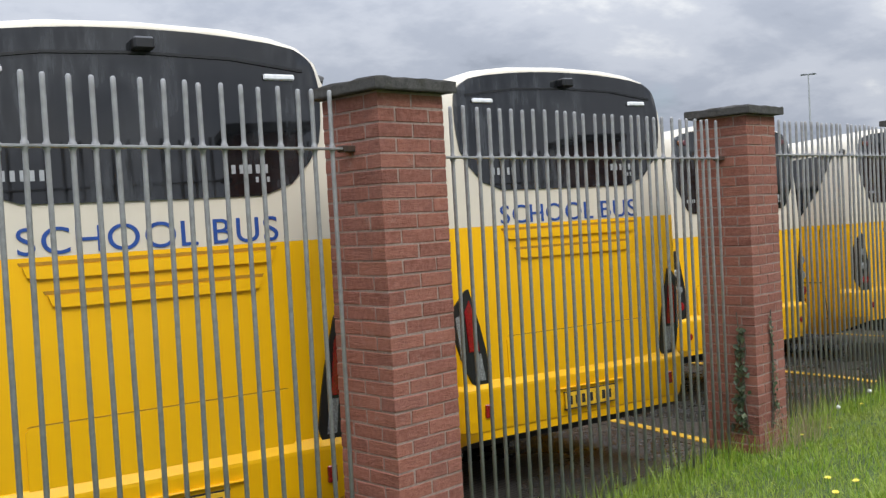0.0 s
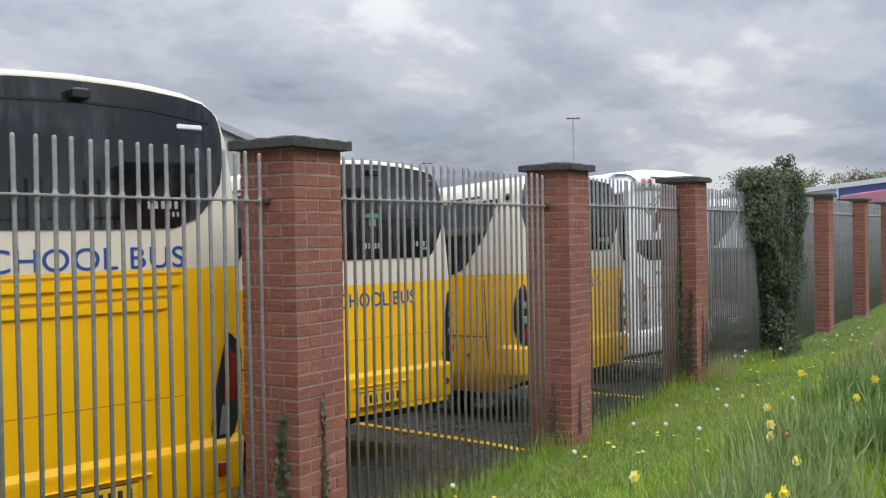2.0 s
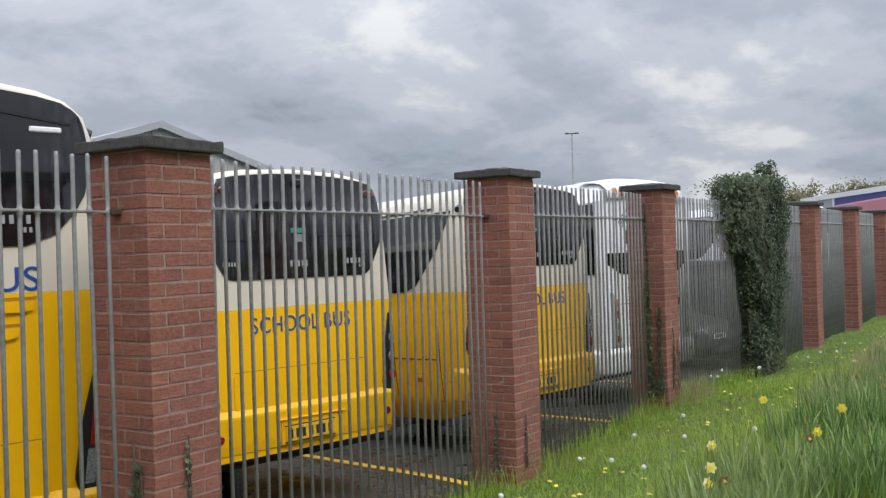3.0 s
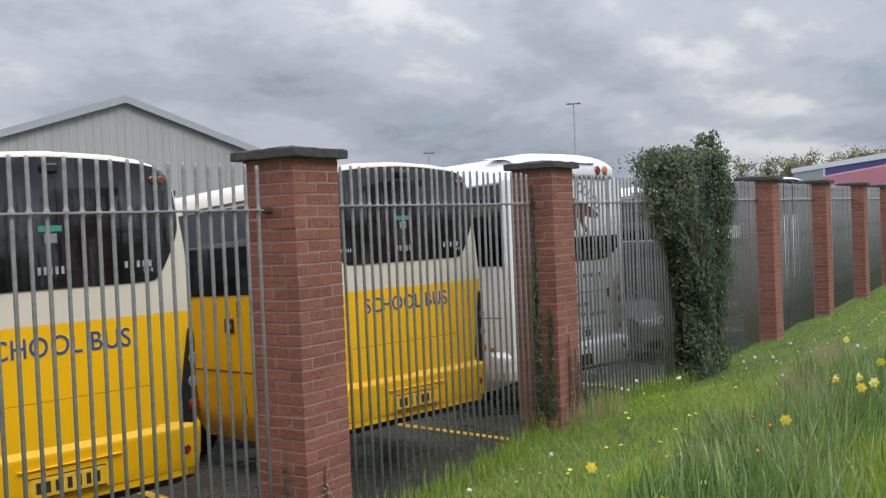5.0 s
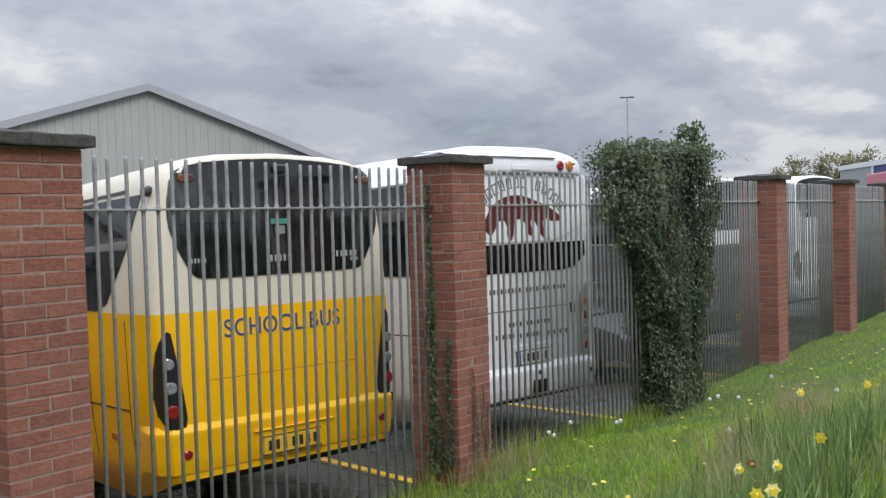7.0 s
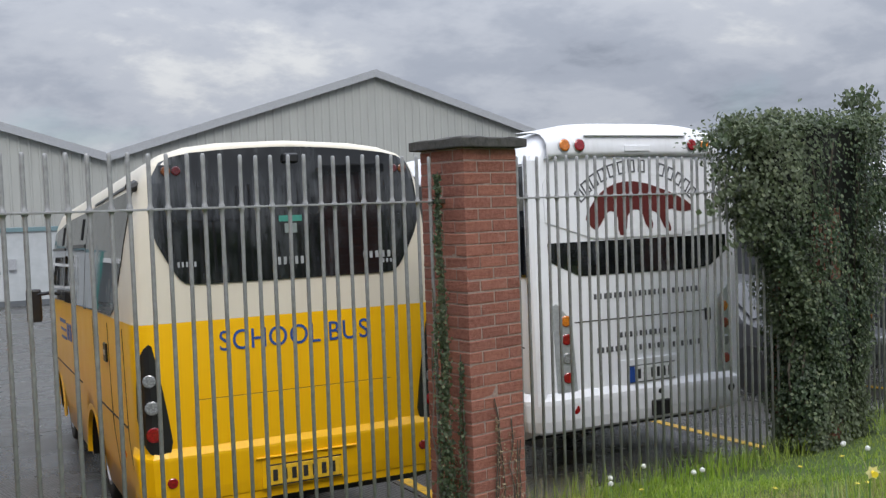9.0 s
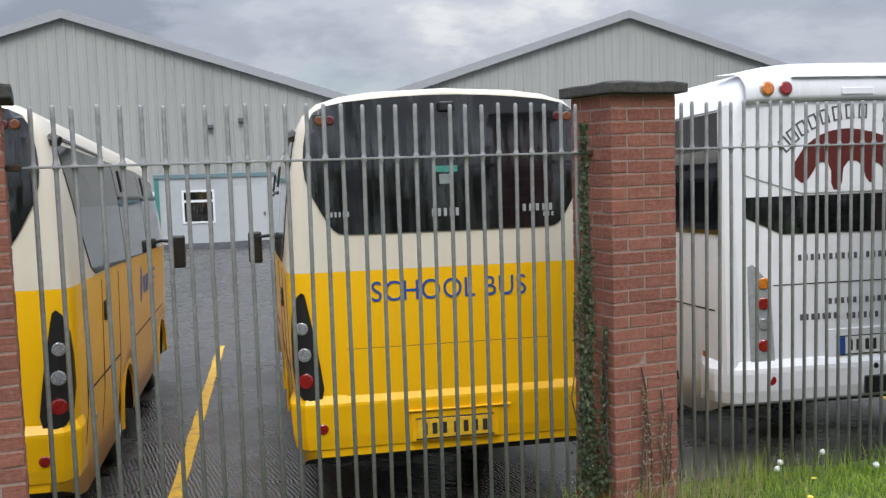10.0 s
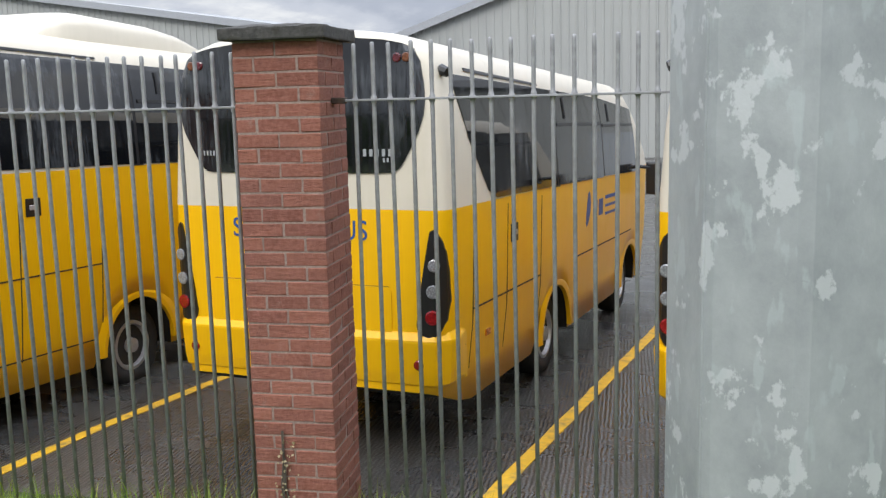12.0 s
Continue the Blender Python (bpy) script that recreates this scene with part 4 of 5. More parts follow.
tall_bus((28.6, 1.95), "plain white minibus parked behind the railings", WHITE, WHITE, False, TURN, 1.02)


def white_coach(origin):
    x, y = origin
    q = Vector((x, y, 0)).dot(AHEAD)
    bus = thing("white_coach", "white touring coach with dark rear band and maroon decal", "coach", at=pose(x, y, YARD_Z, -1.8, 0, -12.0))
    sh = Shell([(0.3, 1.17), (0.5, 1.20), (1.0, 1.22), (1.9, 1.225), (2.5, 1.22), (2.9, 1.20), (3.05, 1.10), (3.18, 0.98), (3.25, 0.80), (3.285, 0.55), (3.30, 0.0)], 3.30, 9.5, 0.45, (2.7, 7.9), 1.88, r=0.14, roof_fall=0.004)
    hull(sh, WHITE, WHITE, bus)
    part("rear_window", on_rear(sh, [(-1.02, 2.18), (-1.01, 2.01), (-0.68, 1.86), (0.68, 1.85), (0.90, 1.88), (1.13, 2.03), (1.14, 2.18)], 0.008), GLASS, bus, "dark band of tinted glass")
    part("upper_panel", on_rear(sh, rounded([(-1.03, 2.20), (-1.05, 2.90), (-0.6, 2.955), (0, 2.97), (0.6, 2.955), (1.05, 2.90), (1.10, 2.20)], 1), 0.012), WHITE, bus)
    bm = bmesh.new()
    rows = []
    for i in range(25):
        u = -1.02 + 2.04 * i / 24
        k = 1 - (abs(u) / 1.02) ** 4
        zt = 3.20 + 0.09 * k
        rows.append([bm.verts.new((u, sh.rear(u, 2.9) + dy, z)) for dy, z in ((0.0, 2.95 + 0.02 * k), (-0.052, 2.965 + 0.02 * k), (-0.062, 3.00 + 0.02 * k), (-0.058, 3.09), (-0.03, zt - 0.07), (0.04, zt - 0.015), (0.14, zt + 0.012), (0.5, 3.245 + 0.04 * k))])
    for a, b in zip(rows, rows[1:]):
        for i in range(7):
            bm.faces.new((a[i], a[i + 1], b[i + 1], b[i]))
    spoiler = part("roof_spoiler", bm, WHITE, bus, "moulded white roof fairing", smooth=True)
    part("spoiler_step", bevelled(boxes((-0.60, -0.075, 3.160, 0.60, -0.025, 3.176)), 0.006, 1), WHITE, spoiler)
    part("centre_dip", bevelled(boxes((-0.15, -0.072, 3.015, 0.15, -0.052, 3.075)), 0.008, 2), WHITE, spoiler, "moulded lamp blank")
    for s in (-1, 1):
        for u, mat in ((0.83, AMBER), (0.665, RED)):
            ring = part("lamp_ring", disc(bmesh.new(), (s * u, sh.rear(u, 2.9) - 0.052, 3.075), (0, -1, 0.1), 0.066, 0.018), SILVER, spoiler)
            part("lamp_lens", disc(bmesh.new(), (s * u, sh.rear(u, 2.9) - 0.062, 3.075), (0, -1, 0.1), 0.056, 0.022), mat, ring)
        pod = part("tail_lamp", on_rear(sh, mirrored([(0.76, 0.74), (0.80, 1.45), (0.96, 1.62), (1.00, 1.60), (0.98, 0.78), (0.90, 0.70)] if s < 0 else [(0.90, 0.74), (0.93, 1.52), (1.12, 1.68), (1.14, 1.64), (1.13, 0.80), (1.05, 0.72)], s), 0.014), SILVER, bus, "silver lamp panel with round lamps")
        for z, mat in ((1.455, AMBER), (1.285, RED), (1.11, CLEAR), (0.93, RED)):
            part("lamp_lens", disc(bmesh.new(), (s * (0.865 if s < 0 else 1.04), sh.rear(1.04 if s > 0 else 0.865, z) - 0.012, z), (0.25 * s, -1, 0), 0.052, 0.022), mat, pod)
        part("reflector", disc(bmesh.new(), (s * (0.83 if s < 0 else 1.05), sh.rear(1.05 if s > 0 else 0.83, 0.64) - 0.05, 0.64), (0.1 * s, -1, 0), 0.05, 0.016), RED if s < 0 else BLACK, bus, "round red reflector" if s < 0 else "dark round cap")
        x2 = s * 1.2
        part("side_window", on_side(sh, s, [(0.05, 1.88), (8.3, 1.88), (8.3, 2.72), (0.05, 2.90)], 0.008), SIDE_GLASS, bus, "tinted side window")
        part("roof_rail", on_side(sh, s, [(0.02, 2.92), (8.2, 2.74), (8.2, 2.80), (0.02, 2.985)], 0.02), WHITE, bus)
        part("corner_pillar", tube(bmesh.new(), (s * 1.15, 0.04, 0.70), (s * 1.17, 0.02, 2.94), 0.075, 0.06, 12), WHITE, bus)
        part("seam", on_side(sh, s, rect(0.15, 1.22, 2.0, 1.232), 0.003), SEAM, bus)
        part("seam", on_side(sh, s, rect(1.95, 0.6, 1.96, 1.84), 0.003), SEAM, bus)
        part("side_marker", on_side(sh, s, rect(0.30, 0.80, 0.38, 0.85), 0.014), AMBER, bus, "amber side marker")
        part("side_vent", on_side(sh, s, rect(0.95, 0.48, 1.05, 0.57), 0.006), BLACK, bus)
        for d in sh.wheels:
            part("wheel_arch", wheel(bus, s, d, sh, 0.44), WHITE, bus)
    bumper(sh, [(0.0, 0.80), (0.02, 0.79), (0.065, 0.74), (0.07, 0.70), (0.06, 0.55), (0.03, 0.45), (-0.02, 0.42)], WHITE, bus)
    part("hatch_seam", on_rear(sh, rect(-0.76, 1.425, 0.86, 1.435), 0.003), SEAM, bus)
    part("hatch_lock", boxes((0.80, -0.012, 1.33, 0.87, 0.0, 1.45)), BLACK, bus)
    part("plate_recess", bevelled(boxes((-0.27, -0.02, 0.77, 0.43, 0.0, 1.03)), 0.006, 1), WHITE, bus)
    number_plate(bus, sh, -0.19, 0.36, 0.81, 0.96, 0.022, PLATE_W)
    part("plate_band", boxes((-0.19, -0.037, 0.81, -0.12, -0.034, 0.96)), BLUE, bus)
    part("tow_socket", bevelled(boxes((0.04, -0.09, 0.47, 0.25, -0.055, 0.62)), 0.008, 1), BLACK, bus, "black square towing socket")
    part("tow_button", disc(bmesh.new(), (0.15, -0.065, 0.70), (0, -1, 0), 0.025, 0.01, 10), BLACK, bus)
    # decal: an arched maroon shape under an arc of outlined bars
    decal = part("decal", on_rear(sh, rounded([(-0.56, 2.34), (-0.60, 2.40), (-0.53, 2.50), (-0.46, 2.60), (-0.30, 2.70), (-0.10, 2.74), (0.10, 2.72), (0.30, 2.66), (0.45, 2.61), (0.66, 2.51), (0.70, 2.44), (0.55, 2.42), (0.40, 2.47), (0.36, 2.40), (0.43, 2.24), (0.35, 2.24), (0.26, 2.42), (0.15, 2.46), (0.21, 2.27), (0.12, 2.27), (0.06, 2.46), (-0.10, 2.46), (-0.13, 2.22), (-0.22, 2.22), (-0.22, 2.44), (-0.34, 2.46), (-0.40, 2.36), (-0.48, 2.27)], 1), 0.016, False), MAROON, bus, "arched maroon decal")
    for i in range(14):
        if i == 8:
            continue
        t = -1.02 + 2.04 * i / 13
        u, z = 0.02 + 0.78 * math.sin(t), 2.32 + 0.56 * math.cos(t)
        bm = boxes((-0.040, -0.004, -0.062, 0.040, 0, -0.048), (-0.040, -0.004, 0.048, 0.040, 0, 0.062), (-0.040, -0.004, -0.048, -0.026, 0, 0.048), (0.026, -0.004, -0.048, 0.040, 0, 0.048))
        bmesh.ops.transform(bm, matrix=pose(u, -0.013, z, 0, math.degrees(t) * 0.7, 0), verts=bm.verts)
        part("letter_shape", bm, OUTLINE, bus)
    for u0, u1, z, h, n in ((-0.53, 0.75, 1.655, 0.052, 22), (-0.25, 0.45, 1.27, 0.05, 12), (-0.52, -0.15, 1.145, 0.052, 7), (-0.08, 0.30, 1.135, 0.052, 7), (0.38, 0.75, 1.125, 0.052, 7)):
        badge_row(bus, u0, u1, z, h, n, OUTLINE, 0.004, "letter_shape")
    mirrors(bus, sh, 8.8, 2.0)
    return bus


white_coach((14.08, 1.24))


# ---------- distance: masts, trees, vehicles beyond ----------
def make_mast(x, y, top, k):
    mast = thing("floodlight_mast", "tall thin grey mast with lamp heads, far off", "mast", at=pose(x, y, -1.7))
    h = top + 1.7
    part("pole", tube(bmesh.new(), (0, 0, 0), (0, 0, h), 0.16 * k, 0.09 * k, 8), TRIM, mast)
    part("crossbar", tube(bmesh.new(), (-0.42 * k, 0.84 * k, h), (0.42 * k, -0.84 * k, h), 0.09 * k), DARK_TRIM, mast, "crossbar of the lamp heads")
    for s in (-1, 1):
        arm = part("arm", tube(bmesh.new(), (0, 0, h - 0.1), (s * 0.35 * k, -s * 0.7 * k, h), 0.06 * k), TRIM, mast)
        part("lamp_head", bevelled(boxes((s * 0.3 * k - 0.2 * k, -s * 0.6 * k - 0.25 * k, h - 0.08 * k, s * 0.3 * k + 0.2 * k, -s * 0.6 * k + 0.25 * k, h + 0.1 * k)), 0.04 * k, 1), DARK_TRIM, arm)
    return mast


make_mast(364.0, 167.0, 48.4, 3.0)
make_mast(417.0, 275.0, 38.4, 3.0)


def make_tree(x, y, h, seed):
    rng = random.Random(seed)
    tree = thing("tree", "spring tree with thin olive-yellow new leaves", "tree", "trees on the skyline", at=pose(x, y, -1.75))
    bm = tube(bmesh.new(), (0, 0, 0), (0.2, 0.1, h * 0.5), 0.28, 0.16, 7)
    tips = []
    for k in range(9):
        a = rng.uniform(0, 6.28)
        p = Vector((0.15, 0.1, h * rng.uniform(0.25, 0.5)))
        q = p + Vector((math.cos(a) * h * 0.22, math.sin(a) * h * 0.22, h * rng.uniform(0.15, 0.45)))
        tube(bm, p, q, 0.10, 0.03, 5)
        for _ in range(3):
            r = q + Vector((rng.uniform(-1, 1), rng.uniform(-1, 1), rng.uniform(0.1, 1.1))) * h * 0.13
            tube(bm, q, r, 0.035, 0.012, 4)
            tips.append(r)
        tips.append(q)
    part("trunk", bm, BARK, tree, "bare grey-brown limbs")
    bm = bmesh.new()
    for t in tips:
        for _ in range(64):
            c = t + Vector((rng.gauss(0, 1), rng.gauss(0, 1), rng.gauss(0, 0.7))) * h * 0.052
            s = rng.uniform(0.10, 0.25)
            u = Vector((rng.uniform(-1, 1), rng.uniform(-1, 1), rng.uniform(-1, 1))).normalized() * s
            w = u.orthogonal().normalized() * s * 0.6
            bm.faces.new([bm.verts.new(c + d) for d in (u, w, -u, -w)])
    part("crown", bm, TREE_LEAF, tree, "thin crown of small olive leaves")
    return tree


for i in range(26):
    r = random.Random(i * 7 + 1)
    az = radians(71.0 + i * 0.55 + r.uniform(-0.3, 0.3))
    d = 125 + r.uniform(-15, 25)
    make_tree(2 + d * math.sin(az), -4.3 + d * math.cos(az), (r.uniform(5.6, 7.2) if i < 6 else r.uniform(7.2, 10.2)) * d / 125, i)


def make_hedge():
    """Overgrown roadside hedge across the way, mirrored in the coach windows."""
    rng = np.random.default_rng(61)
    hedge = thing("hedge", "tall dark overgrown hedge along the far verge", "hedge", at=pose(0, -36, 0.3))
    core = bmesh.new()
    rows = []
    for i in range(61):
        x = -60 + 2.6 * i
        h = 3.3 + 0.9 * noise.noise(Vector((x * 0.12, 3.0, 0))) + 0.5 * noise.noise(Vector((x * 0.5, 8.0, 0)))
        rows.append([core.verts.new((x, y, z)) for y, z in ((0.9, 0.0), (0.9, h * 0.8), (0.3, h), (-0.6, h), (-1.0, 0.0))])
    for a, b in zip(rows, rows[1:]):
        for k in range(4):
            core.faces.new((a[k], a[k + 1], b[k + 1], b[k]))
    part("branches", core, SOIL, hedge, "tangled dark undergrowth")
    n = 15000
    x = rng.uniform(-60, 96, n)
    top = np.array([3.3 + 0.9 * noise.noise(Vector((a * 0.12, 3.0, 0))) + 0.5 * noise.noise(Vector((a * 0.5, 8.0, 0))) for a in x])
    z = rng.uniform(0.0, 1.12, n) * top
    c = np.stack([x, 0.95 - 0.5 * (z / top) ** 3 + rng.normal(0, 0.15, n), z], 1)
    u = rng.normal(0, 1, (n, 3))
    u /= np.linalg.norm(u, axis=1)[:, None]
    w = np.cross(u, rng.normal(0, 1, (n, 3)))
    w /= np.linalg.norm(w, axis=1)[:, None]
    size = rng.uniform(0.10, 0.26, n)[:, None]
    verts = np.stack([c - u * size, c + w * size * 0.6, c + u * size, c - w * size * 0.6], 1).reshape(-1, 3)
    me = bpy.data.meshes.new("foliage")
    me.from_pydata(verts.tolist(), [], (np.arange(n)[:, None] * 4 + np.arange(4)).tolist())
    me.materials.append(IVY)
    leaves = new("foliage", me)
    leaves.parent = hedge
    tagged(leaves, "dense dark hedge leaves", kind="stuff")


make_hedge()


def make_trailer():
    t = thing("box_trailer", "blue curtain-sided trailer with pale roof edge", "trailer", at=pose(49.3, 2.8, -1.42, 0, 0, 31) @ Matrix.Scale(1.17, 4))
    part("curtain", boxes((-4.2, -1.2, 1.1, 3.0, 1.2, 4.22)), TRUCK_BLUE, t, "blue curtain side")
    part("roof_edge", boxes((-4.3, -1.25, 4.22, 7.1, 1.25, 4.42)), PVC, t, "pale roof edge")
    part("front_panel", boxes((3.0, -1.2, 1.1, 7.0, 1.2, 4.22)), TRIM, t, "plain grey end panel")
    part("corner_post", boxes((2.85, 1.2, 1.1, 3.0, 1.25, 4.22)), PVC, t)
    for x, z in ((2.35, 3.75), (2.35, 3.55), (1.7, 3.3)):
        part("marking", boxes((x - 0.28, 1.205, z - 0.09, x + 0.28, 1.225, z + 0.06)), PVC, t)
    for x in (3.5, 4.8, 6.1):
        for s in (-1, 1):
            part("wheel", lathe(bmesh.new(), [(-0.15, 0.3), (-0.15, 0.5), (0.15, 0.5), (0.15, 0.3)], (x, s * 1.05, 0.5), (0, s, 0), 18), RUBBER, t)
    part("chassis", boxes((-4.0, -0.6, 0.75, 6.8, 0.6, 1.1)), BLACK, t)
    lorry = thing("red_lorry", "faded red and white lorry beyond the railings", "lorry", at=pose(38.85, 1.2, -1.1, 0, 0, 24) @ Matrix.Scale(1.12, 4))
    part("body", bevelled(boxes((-3.7, -1.0, 0.45, 3.7, 1.0, 2.95)), 0.10), WHITE, lorry)
    part("roof", bevelled(boxes((-3.75, -1.03, 2.95, 3.75, 1.03, 3.53)), 0.06), PINK, lorry, "faded red upper panel")
    for x in (-2.4, 2.4):
        for s in (-1, 1):
            part("wheel", lathe(bmesh.new(), [(-0.1, 0.2), (-0.1, 0.42), (0.1, 0.42), (0.1, 0.2)], (x, s * 0.92, 0.42), (0, s, 0), 16), RUBBER, lorry)


make_trailer()


def make_car(x, y):
    """Dark saloon seen through the railings, nose to the fence."""
    car = thing("parked_car", "dark grey car parked behind the railings", "car", at=pose(x, y, YARD_Z - 0.06, 0, 0, -TURN))
    prof = [(0.0, 0.35), (0.0, 0.62), (0.12, 0.74), (1.0, 0.92), (1.75, 1.38), (3.0, 1.42), (3.8, 1.05), (4.3, 0.95), (4.4, 0.40)]
    bm = bmesh.new()
    rows = []
    for d, z in prof:
        w = 0.88 if z < 1.0 else 0.66
        rows.append([bm.verts.new((-w, d, z)), bm.verts.new((w, d, z))])
    for a, b in zip(rows, rows[1:]):
        bm.faces.new((a[0], a[1], b[1], b[0]))
    bm.faces.new([r[0] for r in rows])
    bm.faces.new([r[1] for r in rows][::-1])
    bm.faces.new((rows[0][0], rows[0][1], rows[-1][1], rows[-1][0]))
    part("body", bm, CAR, car)
    bm = bmesh.new()
    vs = [bm.verts.new(v) for v in ((-0.72, 1.04, 0.955), (0.72, 1.04, 0.955), (0.62, 1.70, 1.365), (-0.62, 1.70, 1.365))]
    bm.faces.new(vs)
    bmesh.ops.translate(bm, verts=bm.verts, vec=(0, -0.02, 0.012))
    part("windscreen", bm, GLASS, car)
    for s in (-1, 1):
        part("headlamp", bevelled(boxes((s * 0.66 - 0.16, -0.02, 0.60, s * 0.66 + 0.16, 0.06, 0.72)), 0.02, 1), CLEAR, car)
        for d in (0.85, 3.5):
            part("wheel", lathe(bmesh.new(), [(-0.1, 0.2), (-0.1, 0.32), (0.1, 0.32), (0.1, 0.2)], (s * 0.82, d, 0.32), (s, 0, 0), 18), RUBBER, car)
    part("grille", boxes((-0.45, -0.012, 0.42, 0.45, 0.0, 0.50)), BLACK, car)
    number_plate(car, None, -0.26, 0.26, 0.50, 0.61, 0.004, PLATE_W)


make_car(18.6, 1.6)


# ---------- bay lines ----------
def make_bay_line(p, q0, q1):
    bm = bmesh.new()
    qs = [q0 + (q1 - q0) * i / 40 for i in range(41)]
    rng = random.Random(int(p * 10))
    rows = [[bm.verts.new(in_yard(p + 0.016 * (q - 2.8) + s * (0.055 + rng.uniform(-0.006, 0.006)), q, h)) for s, h in ((-1, -0.01), (-1, 0.006), (1, 0.006), (1, -0.01))] for q in qs]
    for a, b in zip(rows, rows[1:]):
        for i in range(3):
            bm.faces.new((a[i], a[i + 1], b[i + 1], b[i]))
    tagged(link("bay_line", bm, LINE), "worn yellow painted parking bay line", "road marking", kind="structure")


for p in (0.7, 4.28, 7.76, 11.38, 14.95, 18.6, 22.2):
    x = p * math.cos(radians(TURN)) + 0.25
    make_bay_line(p, 0.2028 * x + 0.85, 12.4)


# ---------- galvanised post ----------
def make_post():
    post = thing("galvanised_post", "thick galvanised steel post with eight flat sides", "post", at=pose(9.182, -3.841, turf(9.182, -3.841) - 0.1, 0, 0, 22.2))
    bm = bmesh.new()
    prof = []
    for z, r in ((0, 0.118), (2.0, 0.111), (6.5, 0.094)):
        ring = []
        for i in range(8):
            for e in (-0.06, 0.06):
                a = (i + 0.5) * math.pi / 4 + e
                ring.append(bm.verts.new((r * math.cos(a) / math.cos(0.06) * 0.995, r * math.sin(a) / math.cos(0.06) * 0.995, z)))
        prof.append(ring)
    for a, b in zip(prof, prof[1:]):
        for i in range(16):
            bm.faces.new((a[i], a[(i + 1) % 16], b[(i + 1) % 16], b[i]))
    bm.faces.new(prof[0][::-1])
    bm.faces.new(prof[-1])
    part("shaft", bm, ZINC, post)
    a = radians(-160.2)
    part("weld_seam", tube(bmesh.new(), (0.1175 * math.cos(a), 0.1175 * math.sin(a), 0.1), (0.0925 * math.cos(a), 0.0925 * math.sin(a), 6.4), 0.0022, 0.002, 6), ZINC, post, "dull vertical weld seam")
    part("base_flange", bevelled(boxes((-0.24, -0.24, 0.05, 0.24, 0.24, 0.085)), 0.008, 1), ZINC, post)
    return post


make_post()


# ---------- railings ----------
PIERS = ((-3.65, 2.08), (0.0, 2.054), (3.571, 2.059), (7.314, 2.100), (10.905, 2.123), (14.86, 2.02), (18.56, 2.12), (22.5, 2.12), (26.45, 2.12), (30.3, 2.12))
RAIL_Z = (1.755, 1.715, 1.745, 1.765, 1.77, 1.785, 1.785, 1.785, 1.785)


START = {0: 0.097, 1: 0.077, 2: 0.106, 3: 0.117}
PITCH = {3: 0.1014}


def bar_mesh(low, high, knob):
    bm = bmesh.new()
    r = 0.0115
    prof = [(low, r), (knob - 0.04, r), (knob - 0.02, r), (knob - 0.012, r + 0.005), (knob + 0.012, r + 0.005), (knob + 0.02, r), (knob + 0.04, r), (high - 0.03, r), (high - 0.008, r), (high, r * 0.55)]
    lathe(bm, prof, (0, 0, 0), (0, 0, 1), 8)
    me = bpy.data.meshes.new("bar")
    bmesh.ops.recalc_face_normals(bm, faces=bm.faces)
    bm.to_mesh(me)
    bm.free()
    for p in me.polygons:
        p.use_smooth = len(p.vertices) == 4
    me.materials.append(STEEL)
    return me


def make_railing(k):
    (xa, _), (xb, _) = PIERS[k], PIERS[k + 1]
    x0, x1, z = xa + 0.22, xb - 0.22, RAIL_Z[k]
    panel = thing("railing_panel", "grey galvanised vertical bar railing between brick piers", "railing", "railing panels", at=pose(xa, 0, 0))
    rail = part("top_rail", bevelled(boxes((x0 - xa - 0.06, -0.020, z - 0.006, x1 - xa + 0.06, 0.020, z + 0.006)), 0.002, 1), STEEL, panel)
    for s, x in ((1, x0 - xa), (-1, x1 - xa)):
        part("fixing_bracket", bevelled(boxes((x - 0.012 if s > 0 else x - 0.07, -0.03, z - 0.016, x + 0.07 if s > 0 else x + 0.012, 0.03, z + 0.016)), 0.004, 1), RUSTED, panel, "rust-dark fixing bracket")
    part("bottom_rail", boxes((x0 - xa, -0.020, -0.58, x1 - xa, 0.020, -0.568)), STEEL, panel)
    gap, first = PITCH.get(k, 0.0997), START.get(k, 0.094)
    n = int((x1 - x0 - first - 0.05) / gap) + 1
    me = bar_mesh(-0.66, z + 0.288, z)
    rng = random.Random(k)
    for i in range(n):
        b = new("bar", me)
        b.parent = panel
        b.matrix_basis = pose(x0 - xa + first + gap * i, 0, rng.uniform(-0.006, 0.006), rng.gauss(0, 0.12), rng.gauss(0, 0.18), rng.uniform(0, 360))
    return panel


for k in range(len(PIERS) - 1):
    make_railing(k)


# ---------- turf, flowers, ivy ----------
def blades(name, spots, hmin, hmax, width, lean, material, label, category, seed, segs=2):
    """Many thin curved leaves as one mesh."""
    rng = np.random.default_rng(seed)
    n = len(spots)
    h = rng.uniform(hmin, hmax, n)
    az = rng.uniform(0, 2 * math.pi, n)
    ln = rng.uniform(0.1, 1.0, n) * lean
    ca, sa = np.cos(az), np.sin(az)
    tw = az + rng.uniform(0.8, 2.3, n)
    wx, wy = np.cos(tw) * width * 0.5, np.sin(tw) * width * 0.5
    rows = []
    for f, taper in ((0.0, 1.0), (0.55, 0.8), (1.0, 0.0)):
        out = ln * h * f ** 1.8
        base = spots + np.stack([ca * out, sa * out, h * (f - 0.25 * f * f * ln)], 1)
        if taper:
            side = np.stack([wx, wy, 0 * wx], 1) * taper
            rows += [base - side, base + side]
        else:
            rows.append(base)
    verts = np.stack(rows, 1).reshape(-1, 3)
    i = np.arange(n)[:, None] * 5
